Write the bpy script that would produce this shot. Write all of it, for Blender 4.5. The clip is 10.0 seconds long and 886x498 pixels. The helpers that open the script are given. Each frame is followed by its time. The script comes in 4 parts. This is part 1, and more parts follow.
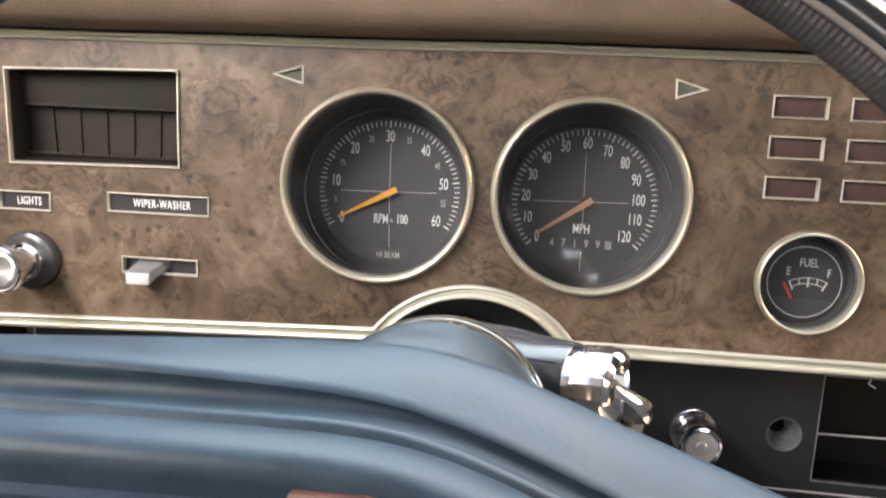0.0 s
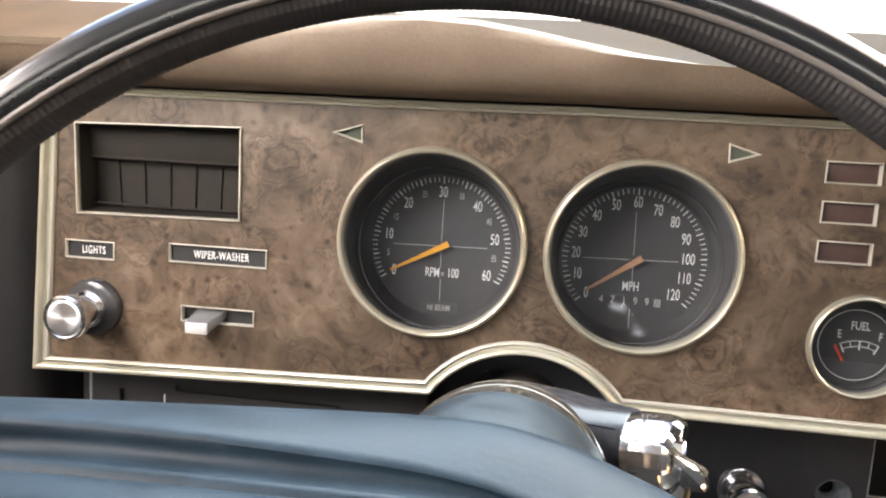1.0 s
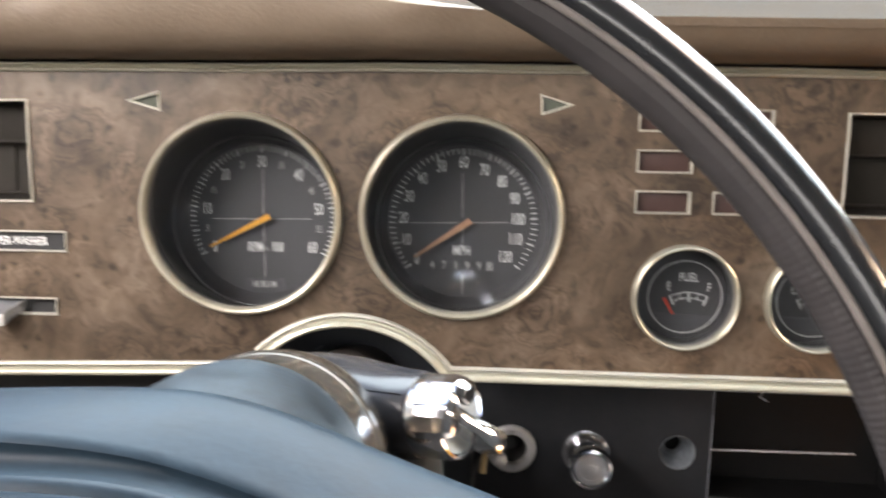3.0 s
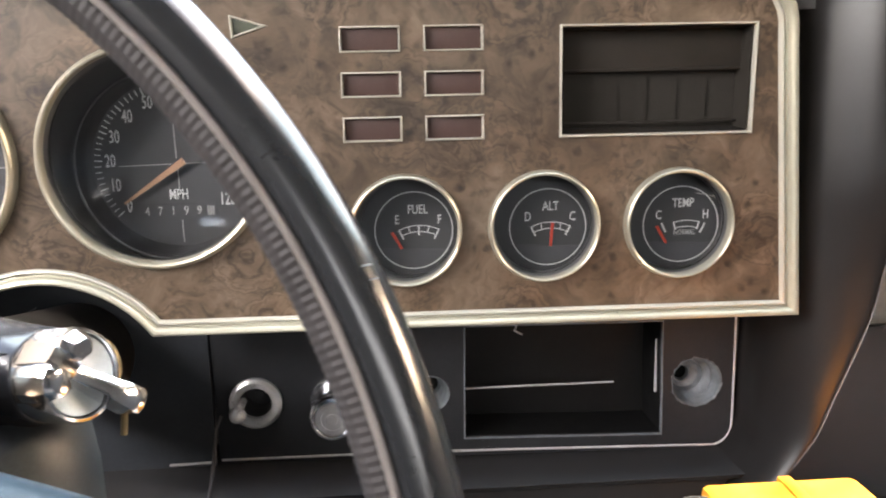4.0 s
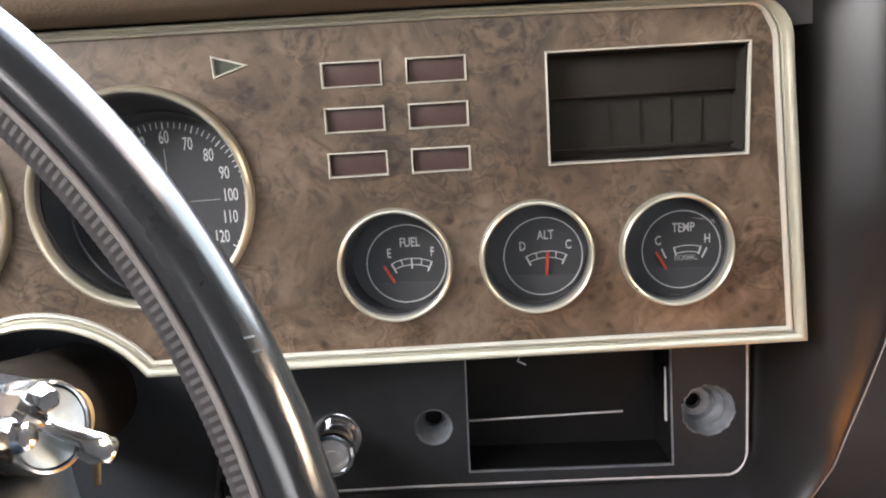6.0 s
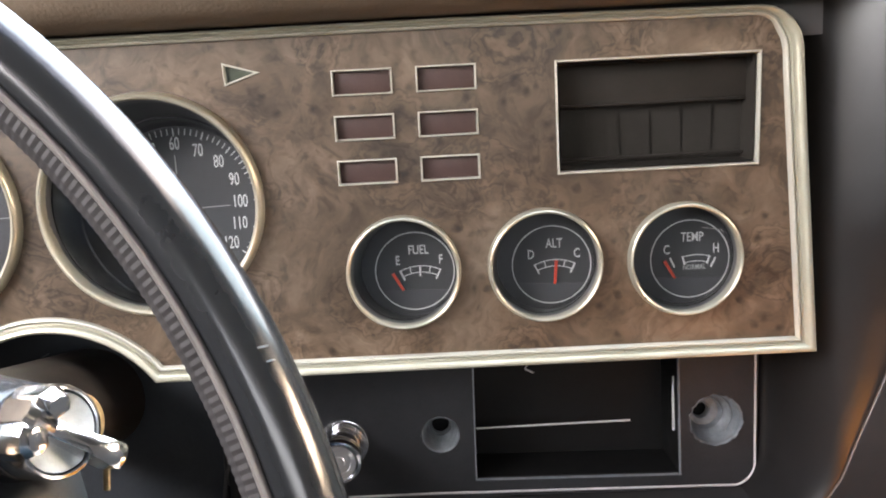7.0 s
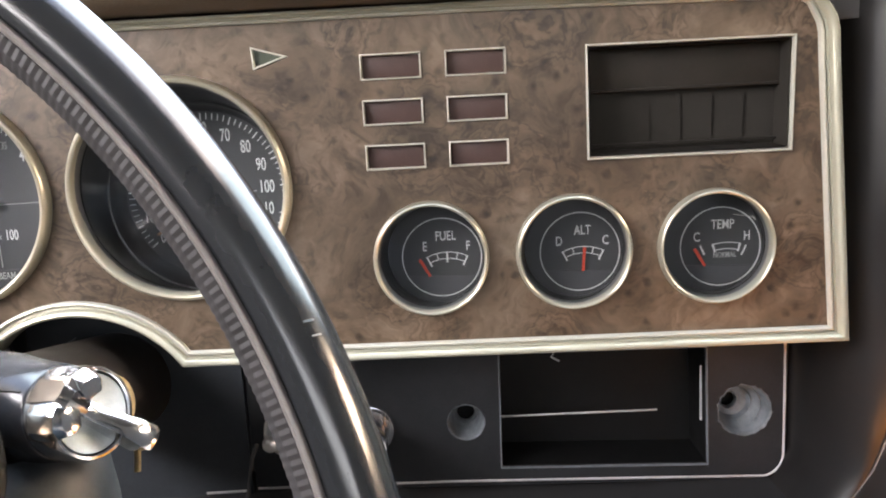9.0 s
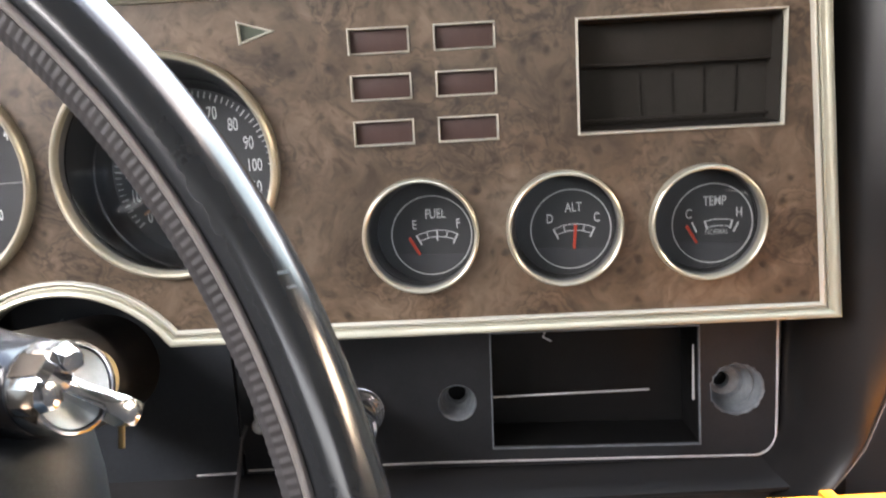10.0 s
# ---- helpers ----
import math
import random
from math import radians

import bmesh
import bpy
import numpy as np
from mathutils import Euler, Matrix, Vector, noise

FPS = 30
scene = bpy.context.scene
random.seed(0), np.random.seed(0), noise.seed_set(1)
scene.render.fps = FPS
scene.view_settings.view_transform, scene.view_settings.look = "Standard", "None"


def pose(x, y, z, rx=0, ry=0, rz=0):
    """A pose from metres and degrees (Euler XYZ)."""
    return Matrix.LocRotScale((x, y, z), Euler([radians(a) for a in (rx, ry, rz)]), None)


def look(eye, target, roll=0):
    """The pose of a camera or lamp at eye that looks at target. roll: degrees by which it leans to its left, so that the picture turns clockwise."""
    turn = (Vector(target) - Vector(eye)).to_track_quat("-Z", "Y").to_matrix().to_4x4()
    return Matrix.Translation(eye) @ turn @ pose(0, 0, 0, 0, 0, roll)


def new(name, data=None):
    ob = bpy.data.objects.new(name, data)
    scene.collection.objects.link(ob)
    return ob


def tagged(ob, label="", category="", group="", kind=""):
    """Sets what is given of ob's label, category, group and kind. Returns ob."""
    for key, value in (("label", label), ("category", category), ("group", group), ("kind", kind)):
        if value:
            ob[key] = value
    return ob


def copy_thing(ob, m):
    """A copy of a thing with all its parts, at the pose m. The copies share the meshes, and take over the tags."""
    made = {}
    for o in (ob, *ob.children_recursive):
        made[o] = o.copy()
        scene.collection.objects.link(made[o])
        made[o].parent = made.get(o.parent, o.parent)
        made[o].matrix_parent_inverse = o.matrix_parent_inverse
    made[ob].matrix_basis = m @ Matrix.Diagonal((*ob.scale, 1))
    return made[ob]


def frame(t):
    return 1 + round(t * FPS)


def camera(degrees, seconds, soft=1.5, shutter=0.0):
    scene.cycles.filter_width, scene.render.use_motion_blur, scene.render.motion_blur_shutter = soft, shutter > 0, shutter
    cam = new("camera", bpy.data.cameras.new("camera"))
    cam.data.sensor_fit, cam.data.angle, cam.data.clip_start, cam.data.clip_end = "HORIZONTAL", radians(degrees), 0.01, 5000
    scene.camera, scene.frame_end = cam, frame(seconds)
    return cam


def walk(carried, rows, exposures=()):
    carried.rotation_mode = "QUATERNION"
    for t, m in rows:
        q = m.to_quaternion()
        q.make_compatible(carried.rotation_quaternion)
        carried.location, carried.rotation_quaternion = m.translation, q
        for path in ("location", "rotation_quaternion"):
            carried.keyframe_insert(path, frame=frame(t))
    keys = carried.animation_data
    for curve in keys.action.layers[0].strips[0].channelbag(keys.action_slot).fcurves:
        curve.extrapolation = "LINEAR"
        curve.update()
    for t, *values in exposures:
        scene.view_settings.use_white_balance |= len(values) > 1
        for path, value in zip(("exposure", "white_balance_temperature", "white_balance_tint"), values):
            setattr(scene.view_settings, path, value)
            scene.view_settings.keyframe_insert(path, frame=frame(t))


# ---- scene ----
cam = camera(55.3, 10.0, 2.0, 0.5)
PATH = [
    (0, (0.04398, -0.44648, 0.73190), (-0.03922, 0.53408, 0.55418), 2.550),
    (0.5, (0.04004, -0.44893, 0.74043), (-0.05752, 0.53474, 0.58915), 2.657),
    (1, (0.02955, -0.45416, 0.74577), (-0.08699, 0.52874, 0.60316), 3.265),
    (1.5, (0.02934, -0.45640, 0.74846), (-0.09611, 0.52665, 0.61476), 3.439),
    (2, (0.04411, -0.44713, 0.74834), (-0.04671, 0.53895, 0.60901), 2.383),
    (2.2, (0.04920, -0.44842, 0.74615), (-0.03796, 0.53893, 0.61372), 2.230),
    (3.3, (0.11161, -0.41821, 0.72379), (0.11832, 0.56698, 0.55246), 0.764),
    (3.5, (0.12958, -0.41220, 0.71808), (0.17338, 0.56896, 0.52993), 0.724),
    (3.8, (0.17284, -0.40154, 0.72584), (0.24046, 0.57312, 0.51263), -0.781),
    (4, (0.18834, -0.39926, 0.71888), (0.25428, 0.57726, 0.51381), -1.197),
    (4.5, (0.20812, -0.39630, 0.71999), (0.22661, 0.58192, 0.51321), -2.616),
    (5, (0.21712, -0.38954, 0.72047), (0.23742, 0.58603, 0.50174), -3.508),
    (5.5, (0.21714, -0.39139, 0.72318), (0.23103, 0.58797, 0.52152), -3.620),
    (7, (0.21573, -0.39330, 0.72644), (0.21784, 0.59058, 0.54760), -3.071),
    (7.5, (0.21554, -0.39011, 0.72118), (0.21222, 0.59191, 0.53245), -3.278),
    (8, (0.21321, -0.39071, 0.72310), (0.20390, 0.59146, 0.53532), -3.108),
    (8.5, (0.21193, -0.39138, 0.72370), (0.19813, 0.59101, 0.53739), -3.066),
    (9, (0.21014, -0.39131, 0.72310), (0.19256, 0.59101, 0.53672), -2.980),
    (9.5, (0.20948, -0.39213, 0.72530), (0.19137, 0.59044, 0.54029), -2.755),
    (10, (0.21250, -0.38865, 0.71527), (0.19973, 0.59199, 0.51990), -3.173),
]
EXPOSURES = [(0.0, 3.56, 7710, 19), (0.5, 3.53, 7810, 19), (1.0, 3.52, 7810, 19), (1.3, 2.73, 7710, 19), (2.2, 2.73, 7710, 19), (3.3, 3.68, 7600, 19), (4.5, 3.75, 7420, 18), (5.5, 3.71, 7220, 18), (7.0, 3.77, 7220, 18), (10.0, 3.65, 7220, 18)]
walk(cam, [(t, look(eye, target, roll)) for t, eye, target, roll in PATH], EXPOSURES)

# ---- world and light ----
world = bpy.data.worlds.new("world")
scene.world = world
world.use_nodes = True
wn = world.node_tree.nodes
sky = wn.new("ShaderNodeTexSky")
sky.sky_type = "NISHITA"
sky.sun_disc = False
SUN_TO = Vector((0.85, 0.04, 0.50)).normalized()
sky.sun_elevation = math.asin(SUN_TO.z)
sky.sun_rotation = math.atan2(SUN_TO.x, SUN_TO.y)
sky.air_density, sky.dust_density, sky.ozone_density = 1.2, 4.0, 1.0
wn["Background"].inputs["Strength"].default_value = 0.15
world.node_tree.links.new(sky.outputs["Color"], wn["Background"].inputs["Color"])

sun = new("sun", bpy.data.lights.new("sun", "SUN"))
sun.data.energy, sun.data.angle, sun.data.color = 3.4, radians(0.6), (1.0, 0.93, 0.82)
sun.matrix_world = look(SUN_TO * 10, (0, 0, 0))


def window_light(name, eye, target, sx, sy, watts, color):
    """Sky light that comes in through one window of the cabin."""
    la = bpy.data.lights.new(name, "AREA")
    la.shape, la.size, la.size_y, la.energy, la.color = "RECTANGLE", sx, sy, watts, color
    ob = new(name, la)
    ob.matrix_world = look(eye, target)
    return ob


window_light("window_light_driver", (-0.46, -0.57, 1.00), (0.3, -0.35, 0.75), 0.70, 0.26, 1.6, (0.92, 0.96, 1.0))
window_light("window_light_windshield", (0.30, 0.02, 1.05), (0.30, -0.456, 0.17), 1.10, 0.45, 1.9, (0.64, 0.87, 1.0))
window_light("window_light_rear", (0.35, -2.06, 1.06), (0.2, 0, 0.7), 1.2, 0.26, 0.55, (0.95, 0.97, 1.0))
window_light("window_light_passenger", (1.16, -0.19, 0.965), (0.2, -0.2, 0.7), 0.30, 0.16, 0.05, (1.0, 0.96, 0.90))


# ---- materials ----
def material(name):
    m = bpy.data.materials.new(name)
    m.use_nodes = True
    return m, m.node_tree.nodes, m.node_tree.links, m.node_tree.nodes["Principled BSDF"]


def node(nodes, kind, **values):
    n = nodes.new(kind)
    for key, value in values.items():
        n.inputs[key.replace("_", " ")].default_value = value
    return n


def ramp(nodes, links, source, *stops):
    r = nodes.new("ShaderNodeValToRGB")
    while len(r.color_ramp.elements) < len(stops):
        r.color_ramp.elements.new(0.5)
    for e, (p, c) in zip(r.color_ramp.elements, stops):
        e.position, e.color = p, (*c, 1) if len(c) == 3 else c
    links.new(source, r.inputs["Fac"])
    return r.outputs["Color"]


def surface(name, dark, light, rough=(0.4, 0.5), metal=0.0, scale=60.0, bump=0.0, bump_scale=900.0, spec=0.5, coat=0.0, contrast=0.36, spun=0.0):
    """A surface with large stains, fine grain and a fine relief."""
    m, nodes, links, bsdf = material(name)
    co = nodes.new("ShaderNodeTexCoord").outputs["Object"]
    big = node(nodes, "ShaderNodeTexNoise", Scale=scale, Detail=5.0, Roughness=0.6)
    fine = node(nodes, "ShaderNodeTexNoise", Scale=scale * 14, Detail=3.0, Roughness=0.7)
    links.new(co, big.inputs["Vector"])
    links.new(co, fine.inputs["Vector"])
    mix = nodes.new("ShaderNodeMix")
    mix.data_type = "FLOAT"
    mix.inputs[0].default_value = 0.35
    links.new(big.outputs["Fac"], mix.inputs[2])
    links.new(fine.outputs["Fac"], mix.inputs[3])
    links.new(ramp(nodes, links, mix.outputs[0], (0.5 - contrast / 2, dark), (0.5 + contrast / 2, light)), bsdf.inputs["Base Color"])
    rr = nodes.new("ShaderNodeMapRange")
    rr.inputs["From Min"].default_value, rr.inputs["From Max"].default_value = 0.3, 0.7
    rr.inputs["To Min"].default_value, rr.inputs["To Max"].default_value = rough
    links.new(mix.outputs[0], rr.inputs["Value"])
    links.new(rr.outputs["Result"], bsdf.inputs["Roughness"])
    bsdf.inputs["Metallic"].default_value = metal
    bsdf.inputs["Specular IOR Level"].default_value = spec
    bsdf.inputs["Coat Weight"].default_value = coat
    bsdf.inputs["Coat Roughness"].default_value = 0.12
    if spun:
        way = nodes.new("ShaderNodeTangent")
        way.direction_type, way.axis = "RADIAL", "Y"
        bsdf.inputs["Anisotropic"].default_value = spun
        links.new(way.outputs["Tangent"], bsdf.inputs["Tangent"])
    if bump:
        bn = node(nodes, "ShaderNodeTexNoise", Scale=bump_scale, Detail=3.0)
        links.new(co, bn.inputs["Vector"])
        b = nodes.new("ShaderNodeBump")
        b.inputs["Strength"].default_value, b.inputs["Distance"].default_value = bump, 0.0006
        links.new(bn.outputs["Fac"], b.inputs["Height"])
        links.new(b.outputs["Normal"], bsdf.inputs["Normal"])
    return m


def burl_wood():
    """Printed walnut burl: soft pale clouds, flame figure and clusters of dark eyes under a satin coat."""
    m, nodes, links, bsdf = material("walnut_burl")
    co = nodes.new("ShaderNodeTexCoord").outputs["Object"]

    def warped(source, scale, amount, detail=3.0):
        n = node(nodes, "ShaderNodeTexNoise", Scale=scale, Detail=detail, Roughness=0.55)
        links.new(source, n.inputs["Vector"])
        v = nodes.new("ShaderNodeVectorMath")
        v.operation = "MULTIPLY_ADD"
        v.inputs[1].default_value = (amount, amount, amount)
        links.new(n.outputs["Color"], v.inputs[0])
        links.new(source, v.inputs[2])
        return v.outputs["Vector"]

    def fac(vec, scale, detail, rough=0.55, distortion=0.0):
        n = node(nodes, "ShaderNodeTexNoise", Scale=scale, Detail=detail, Roughness=rough, Distortion=distortion)
        links.new(vec, n.inputs["Vector"])
        return n.outputs["Fac"]

    def blend(kind, a, c, amount=1.0):
        mx = nodes.new("ShaderNodeMix")
        mx.data_type, mx.blend_type = "RGBA", kind
        mx.inputs[0].default_value = amount
        links.new(a, mx.inputs[6])
        links.new(c, mx.inputs[7])
        return mx.outputs[2]

    swirl = warped(co, 16.0, 0.085)
    fine = warped(swirl, 55.0, 0.014)
    flame = fac(fine, 34.0, 5.0, 0.56, 0.9)
    base = ramp(nodes, links, flame, (0.30, (0.063, 0.043, 0.029)), (0.46, (0.103, 0.0735, 0.0505)), (0.57, (0.134, 0.097, 0.069)), (0.74, (0.181, 0.136, 0.100)))
    tone = ramp(nodes, links, fac(warped(co, 30.0, 0.03), 11.0, 3.0), (0.36, (0.66, 0.63, 0.58)), (0.64, (1.16, 1.15, 1.13)))
    red = ramp(nodes, links, fac(swirl, 13.0, 2.0), (0.40, (1.0, 1.0, 1.0)), (0.66, (1.03, 0.985, 0.93)))
    # burl eyes: fine rings that close round scattered centres
    cells = node(nodes, "ShaderNodeTexVoronoi", Scale=27.0, Randomness=1.0)
    links.new(warped(co, 45.0, 0.022), cells.inputs["Vector"])
    wobble = nodes.new("ShaderNodeMath")
    wobble.operation = "MULTIPLY_ADD"
    wobble.inputs[1].default_value = 3.2
    links.new(fac(fine, 110.0, 3.0), wobble.inputs[0])
    phase = nodes.new("ShaderNodeMath")
    phase.operation = "MULTIPLY_ADD"
    phase.inputs[1].default_value = 9.0
    links.new(cells.outputs["Distance"], phase.inputs[0])
    links.new(wobble.outputs[0], phase.inputs[2])
    rings = nodes.new("ShaderNodeTexNoise")
    rings.noise_dimensions = "1D"
    rings.inputs["Scale"].default_value, rings.inputs["Detail"].default_value = 1.3, 1.0
    links.new(phase.outputs[0], rings.inputs["W"])
    lines = ramp(nodes, links, rings.outputs["Fac"], (0.33, (0.46, 0.41, 0.37)), (0.55, (0.97, 0.96, 0.95)), (0.74, (1.03, 1.02, 1.01)))
    near = ramp(nodes, links, cells.outputs["Distance"], (0.22, (0.0, 0.0, 0.0)), (0.62, (1.0, 1.0, 1.0)))
    some = ramp(nodes, links, cells.outputs["Color"], (0.38, (1.0, 1.0, 1.0)), (0.50, (0.0, 0.0, 0.0)))
    eyes = blend("LIGHTEN", blend("LIGHTEN", lines, near, 0.85), some, 0.9)
    blotch = ramp(nodes, links, fac(warped(co, 90.0, 0.012), 40.0, 3.0, 0.55, 0.2), (0.46, (1.0, 1.0, 1.0)), (0.70, (0.62, 0.58, 0.52)))
    # pin knots: small dark dots with soft rims, gathered in patches
    dots = node(nodes, "ShaderNodeTexVoronoi", Scale=150.0, Randomness=1.0)
    links.new(warped(co, 120.0, 0.006), dots.inputs["Vector"])
    knots = ramp(nodes, links, dots.outputs["Distance"], (0.10, (0.27, 0.23, 0.20)), (0.26, (0.66, 0.62, 0.57)), (0.44, (1.0, 1.0, 1.0)))
    few = ramp(nodes, links, dots.outputs["Color"], (0.42, (0.0, 0.0, 0.0)), (0.54, (1.0, 1.0, 1.0)))
    patch = ramp(nodes, links, fac(warped(co, 20.0, 0.02), 26.0, 3.0), (0.45, (1.0, 1.0, 1.0)), (0.56, (0.0, 0.0, 0.0)))
    pins = blend("LIGHTEN", blend("LIGHTEN", knots, few), patch)
    smudge = ramp(nodes, links, fac(fine, 150.0, 2.0, 0.5, 0.3), (0.50, (1.0, 1.0, 1.0)), (0.72, (0.58, 0.53, 0.49)))
    where = ramp(nodes, links, fac(co, 34.0, 3.0), (0.42, (1.0, 1.0, 1.0)), (0.57, (0.0, 0.0, 0.0)))
    dark = blend("MULTIPLY", blend("MULTIPLY", blend("MULTIPLY", eyes, pins), blotch), blend("LIGHTEN", smudge, where))
    out = blend("MULTIPLY", blend("MULTIPLY", blend("MULTIPLY", base, tone), red), dark)
    links.new(out, bsdf.inputs["Base Color"])
    rr = nodes.new("ShaderNodeMapRange")
    rr.inputs["To Min"].default_value, rr.inputs["To Max"].default_value = 0.38, 0.52
    links.new(flame, rr.inputs["Value"])
    links.new(rr.outputs["Result"], bsdf.inputs["Roughness"])
    bsdf.inputs["Specular IOR Level"].default_value = 0.45
    b = nodes.new("ShaderNodeBump")
    b.inputs["Strength"].default_value, b.inputs["Distance"].default_value = 0.06, 0.0003
    links.new(flame, b.inputs["Height"])
    links.new(b.outputs["Normal"], bsdf.inputs["Normal"])
    return m


def clear_glass(name, gloss=1.0):
    """A thin clear lens: it lets light through and mirrors a little."""
    m, nodes, links, bsdf = material(name)
    clear = nodes.new("ShaderNodeBsdfTransparent")
    clear.inputs["Color"].default_value = (0.94, 0.95, 0.96, 1)
    mirror = nodes.new("ShaderNodeBsdfGlossy")
    mirror.inputs["Roughness"].default_value = 0.03
    mirror.inputs["Color"].default_value = (gloss, gloss, gloss, 1)
    fres = nodes.new("ShaderNodeFresnel")
    fres.inputs["IOR"].default_value = 1.5
    mix = nodes.new("ShaderNodeMixShader")
    links.new(fres.outputs["Fac"], mix.inputs[0])
    links.new(clear.outputs[0], mix.inputs[1])
    links.new(mirror.outputs[0], mix.inputs[2])
    links.new(mix.outputs[0], nodes["Material Output"].inputs["Surface"])
    return m


WOOD = burl_wood()
CREAM = surface("aged_pale_trim", (0.355, 0.328, 0.25), (0.445, 0.412, 0.33), (0.26, 0.38), 0.6, 14)
SILVER = surface("bright_trim", (0.44, 0.42, 0.35), (0.53, 0.51, 0.44), (0.36, 0.46), 0.4, 12)
EDGE = surface("silvered_edge_trim", (0.355, 0.340, 0.262), (0.440, 0.420, 0.332), (0.26, 0.36), 0.5, 10)
CHROME = surface("chrome", (0.72, 0.73, 0.76), (0.84, 0.85, 0.87), (0.10, 0.18), 1.0, 60)
WORN_CHROME = surface("worn_chrome", (0.60, 0.60, 0.60), (0.86, 0.86, 0.85), (0.24, 0.42), 0.7, 120, 0.1)
BLACK = surface("black_plastic", (0.020, 0.020, 0.021), (0.032, 0.032, 0.033), (0.38, 0.55), 0, 70, 0.10, 1500, 0.35)
SATIN = surface("satin_black_paint", (0.017, 0.0183, 0.0205), (0.0265, 0.0278, 0.031), (0.40, 0.52), 0, 50, 0.05, 2500, 0.18)
DEEP = surface("matt_black", (0.044, 0.044, 0.046), (0.062, 0.061, 0.063), (0.55, 0.75), 0, 60, 0.1)
VINYL = surface("smooth_black_vinyl", (0.014, 0.0138, 0.0142), (0.021, 0.0205, 0.021), (0.45, 0.58), 0, 30, 0.25, 900, 0.10)
# Hood vinyl again, darkened where sky light overwhelms it; brown partly glare.
DASH_TOP = surface("glare_brown_vinyl", (0.022, 0.016, 0.010), (0.038, 0.027, 0.018), (0.7, 0.85), 0, 30, 0.5, 650, 0.05)
PAD_VINYL = surface("shiny_black_vinyl", (0.008, 0.0075, 0.0075), (0.013, 0.012, 0.012), (0.28, 0.36), 0, 30, spec=0.45)
VENT = surface("brown_black_plastic", (0.020, 0.0175, 0.015), (0.028, 0.0245, 0.021), (0.55, 0.7), 0, 60, 0.05, 900, 0.12)
# Brown partly lens glare, put into the hood's colour.
HOOD = surface("glare_tinted_vinyl", (0.100, 0.072, 0.050), (0.145, 0.106, 0.075), (0.50, 0.65), 0, 30, 0.5, 650, 0.3)
DIAL = surface("dial_black", (0.060, 0.060, 0.062), (0.080, 0.080, 0.083), (0.5, 0.65), 0, 80)
MASK = surface("dial_mask_grey", (0.075, 0.076, 0.080), (0.095, 0.096, 0.100), (0.4, 0.55), 0, 80)
TUBE = surface("gauge_tube", (0.070, 0.070, 0.073), (0.092, 0.092, 0.095), (0.28, 0.42), 0, 80)
PRINT = surface("white_print", (0.80, 0.80, 0.78), (0.88, 0.88, 0.86), (0.5, 0.6), 0, 200)
DIM_PRINT = surface("faded_print", (0.42, 0.42, 0.41), (0.52, 0.52, 0.50), (0.5, 0.6), 0, 200)
AMBER = surface("amber_needle", (0.80, 0.34, 0.03), (0.90, 0.44, 0.06), (0.4, 0.5), 0, 120)
FADED_AMBER = surface("faded_orange_needle", (0.50, 0.27, 0.16), (0.60, 0.34, 0.21), (0.4, 0.5), 0, 120)
RED = surface("red_needle", (0.75, 0.06, 0.03), (0.85, 0.11, 0.06), (0.4, 0.5), 0, 120)
LAMP_RED = surface("dark_maroon_lens", (0.048, 0.026, 0.023), (0.066, 0.037, 0.032), (0.40, 0.55), 0, 90, spec=0.3)
LAMP_GREEN = surface("dark_green_lens", (0.035, 0.045, 0.030), (0.060, 0.070, 0.048), (0.25, 0.36), 0, 90)
# Black vinyl with a blue base, standing for the sky it mirrors.
WHEEL = surface("sky_tinted_vinyl", (0.0046, 0.0106, 0.0162), (0.0138, 0.0284, 0.0416), (0.40, 0.54), 0, 60, 0.18, 350, 0.18)
HUB = surface("worn_hub_paint", (0.0022, 0.0044, 0.0062), (0.027, 0.038, 0.046), (0.40, 0.62), 0, 34, 0.2, 400, 0.18, contrast=0.20)
RIM = surface("glossy_black_rim", (0.0122, 0.0130, 0.0142), (0.0142, 0.0152, 0.0166), (0.205, 0.22), 0, 14, 0.0, 900, 0.42, 0.2)
GRIP = surface("ribbed_grey_grip", (0.020, 0.018, 0.018), (0.036, 0.032, 0.032), (0.55, 0.70), 0, 90, 0.1, 900, 0.2)
SEAM = surface("pale_brown_seam", (0.10, 0.088, 0.080), (0.15, 0.132, 0.120), (0.35, 0.5), 0, 90)
COLUMN = surface("dark_column_paint", (0.020, 0.021, 0.025), (0.040, 0.038, 0.039), (0.16, 0.28), 0.0, 50)
COVER = surface("dark_blue_grey_paint", (0.012, 0.017, 0.021), (0.034, 0.042, 0.049), (0.42, 0.58), 0, 40, 0.1, contrast=0.24)
LOCK_FACE = surface("pale_lock_metal", (0.30, 0.33, 0.33), (0.46, 0.49, 0.49), (0.30, 0.45), 0.5, 120)
# Near black: the shade in openings put into colour; also a parting line.
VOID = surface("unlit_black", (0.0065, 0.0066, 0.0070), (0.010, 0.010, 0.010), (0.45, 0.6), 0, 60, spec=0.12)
BRUSHED = surface("brushed_aluminium", (0.66, 0.66, 0.67), (0.86, 0.86, 0.86), (0.30, 0.38), 0.95, 60, spun=0.85)
RUBBER = surface("grey_rubber", (0.085, 0.097, 0.108), (0.195, 0.214, 0.232), (0.35, 0.55), 0, 220, 0.3, 500)
EMBLEM = surface("copper_emblem", (0.060, 0.026, 0.018), (0.095, 0.042, 0.030), (0.35, 0.5), 0.2, 80)
LEVER = surface("pale_grey_plastic", (0.40, 0.40, 0.40), (0.54, 0.54, 0.53), (0.35, 0.5), 0, 150)
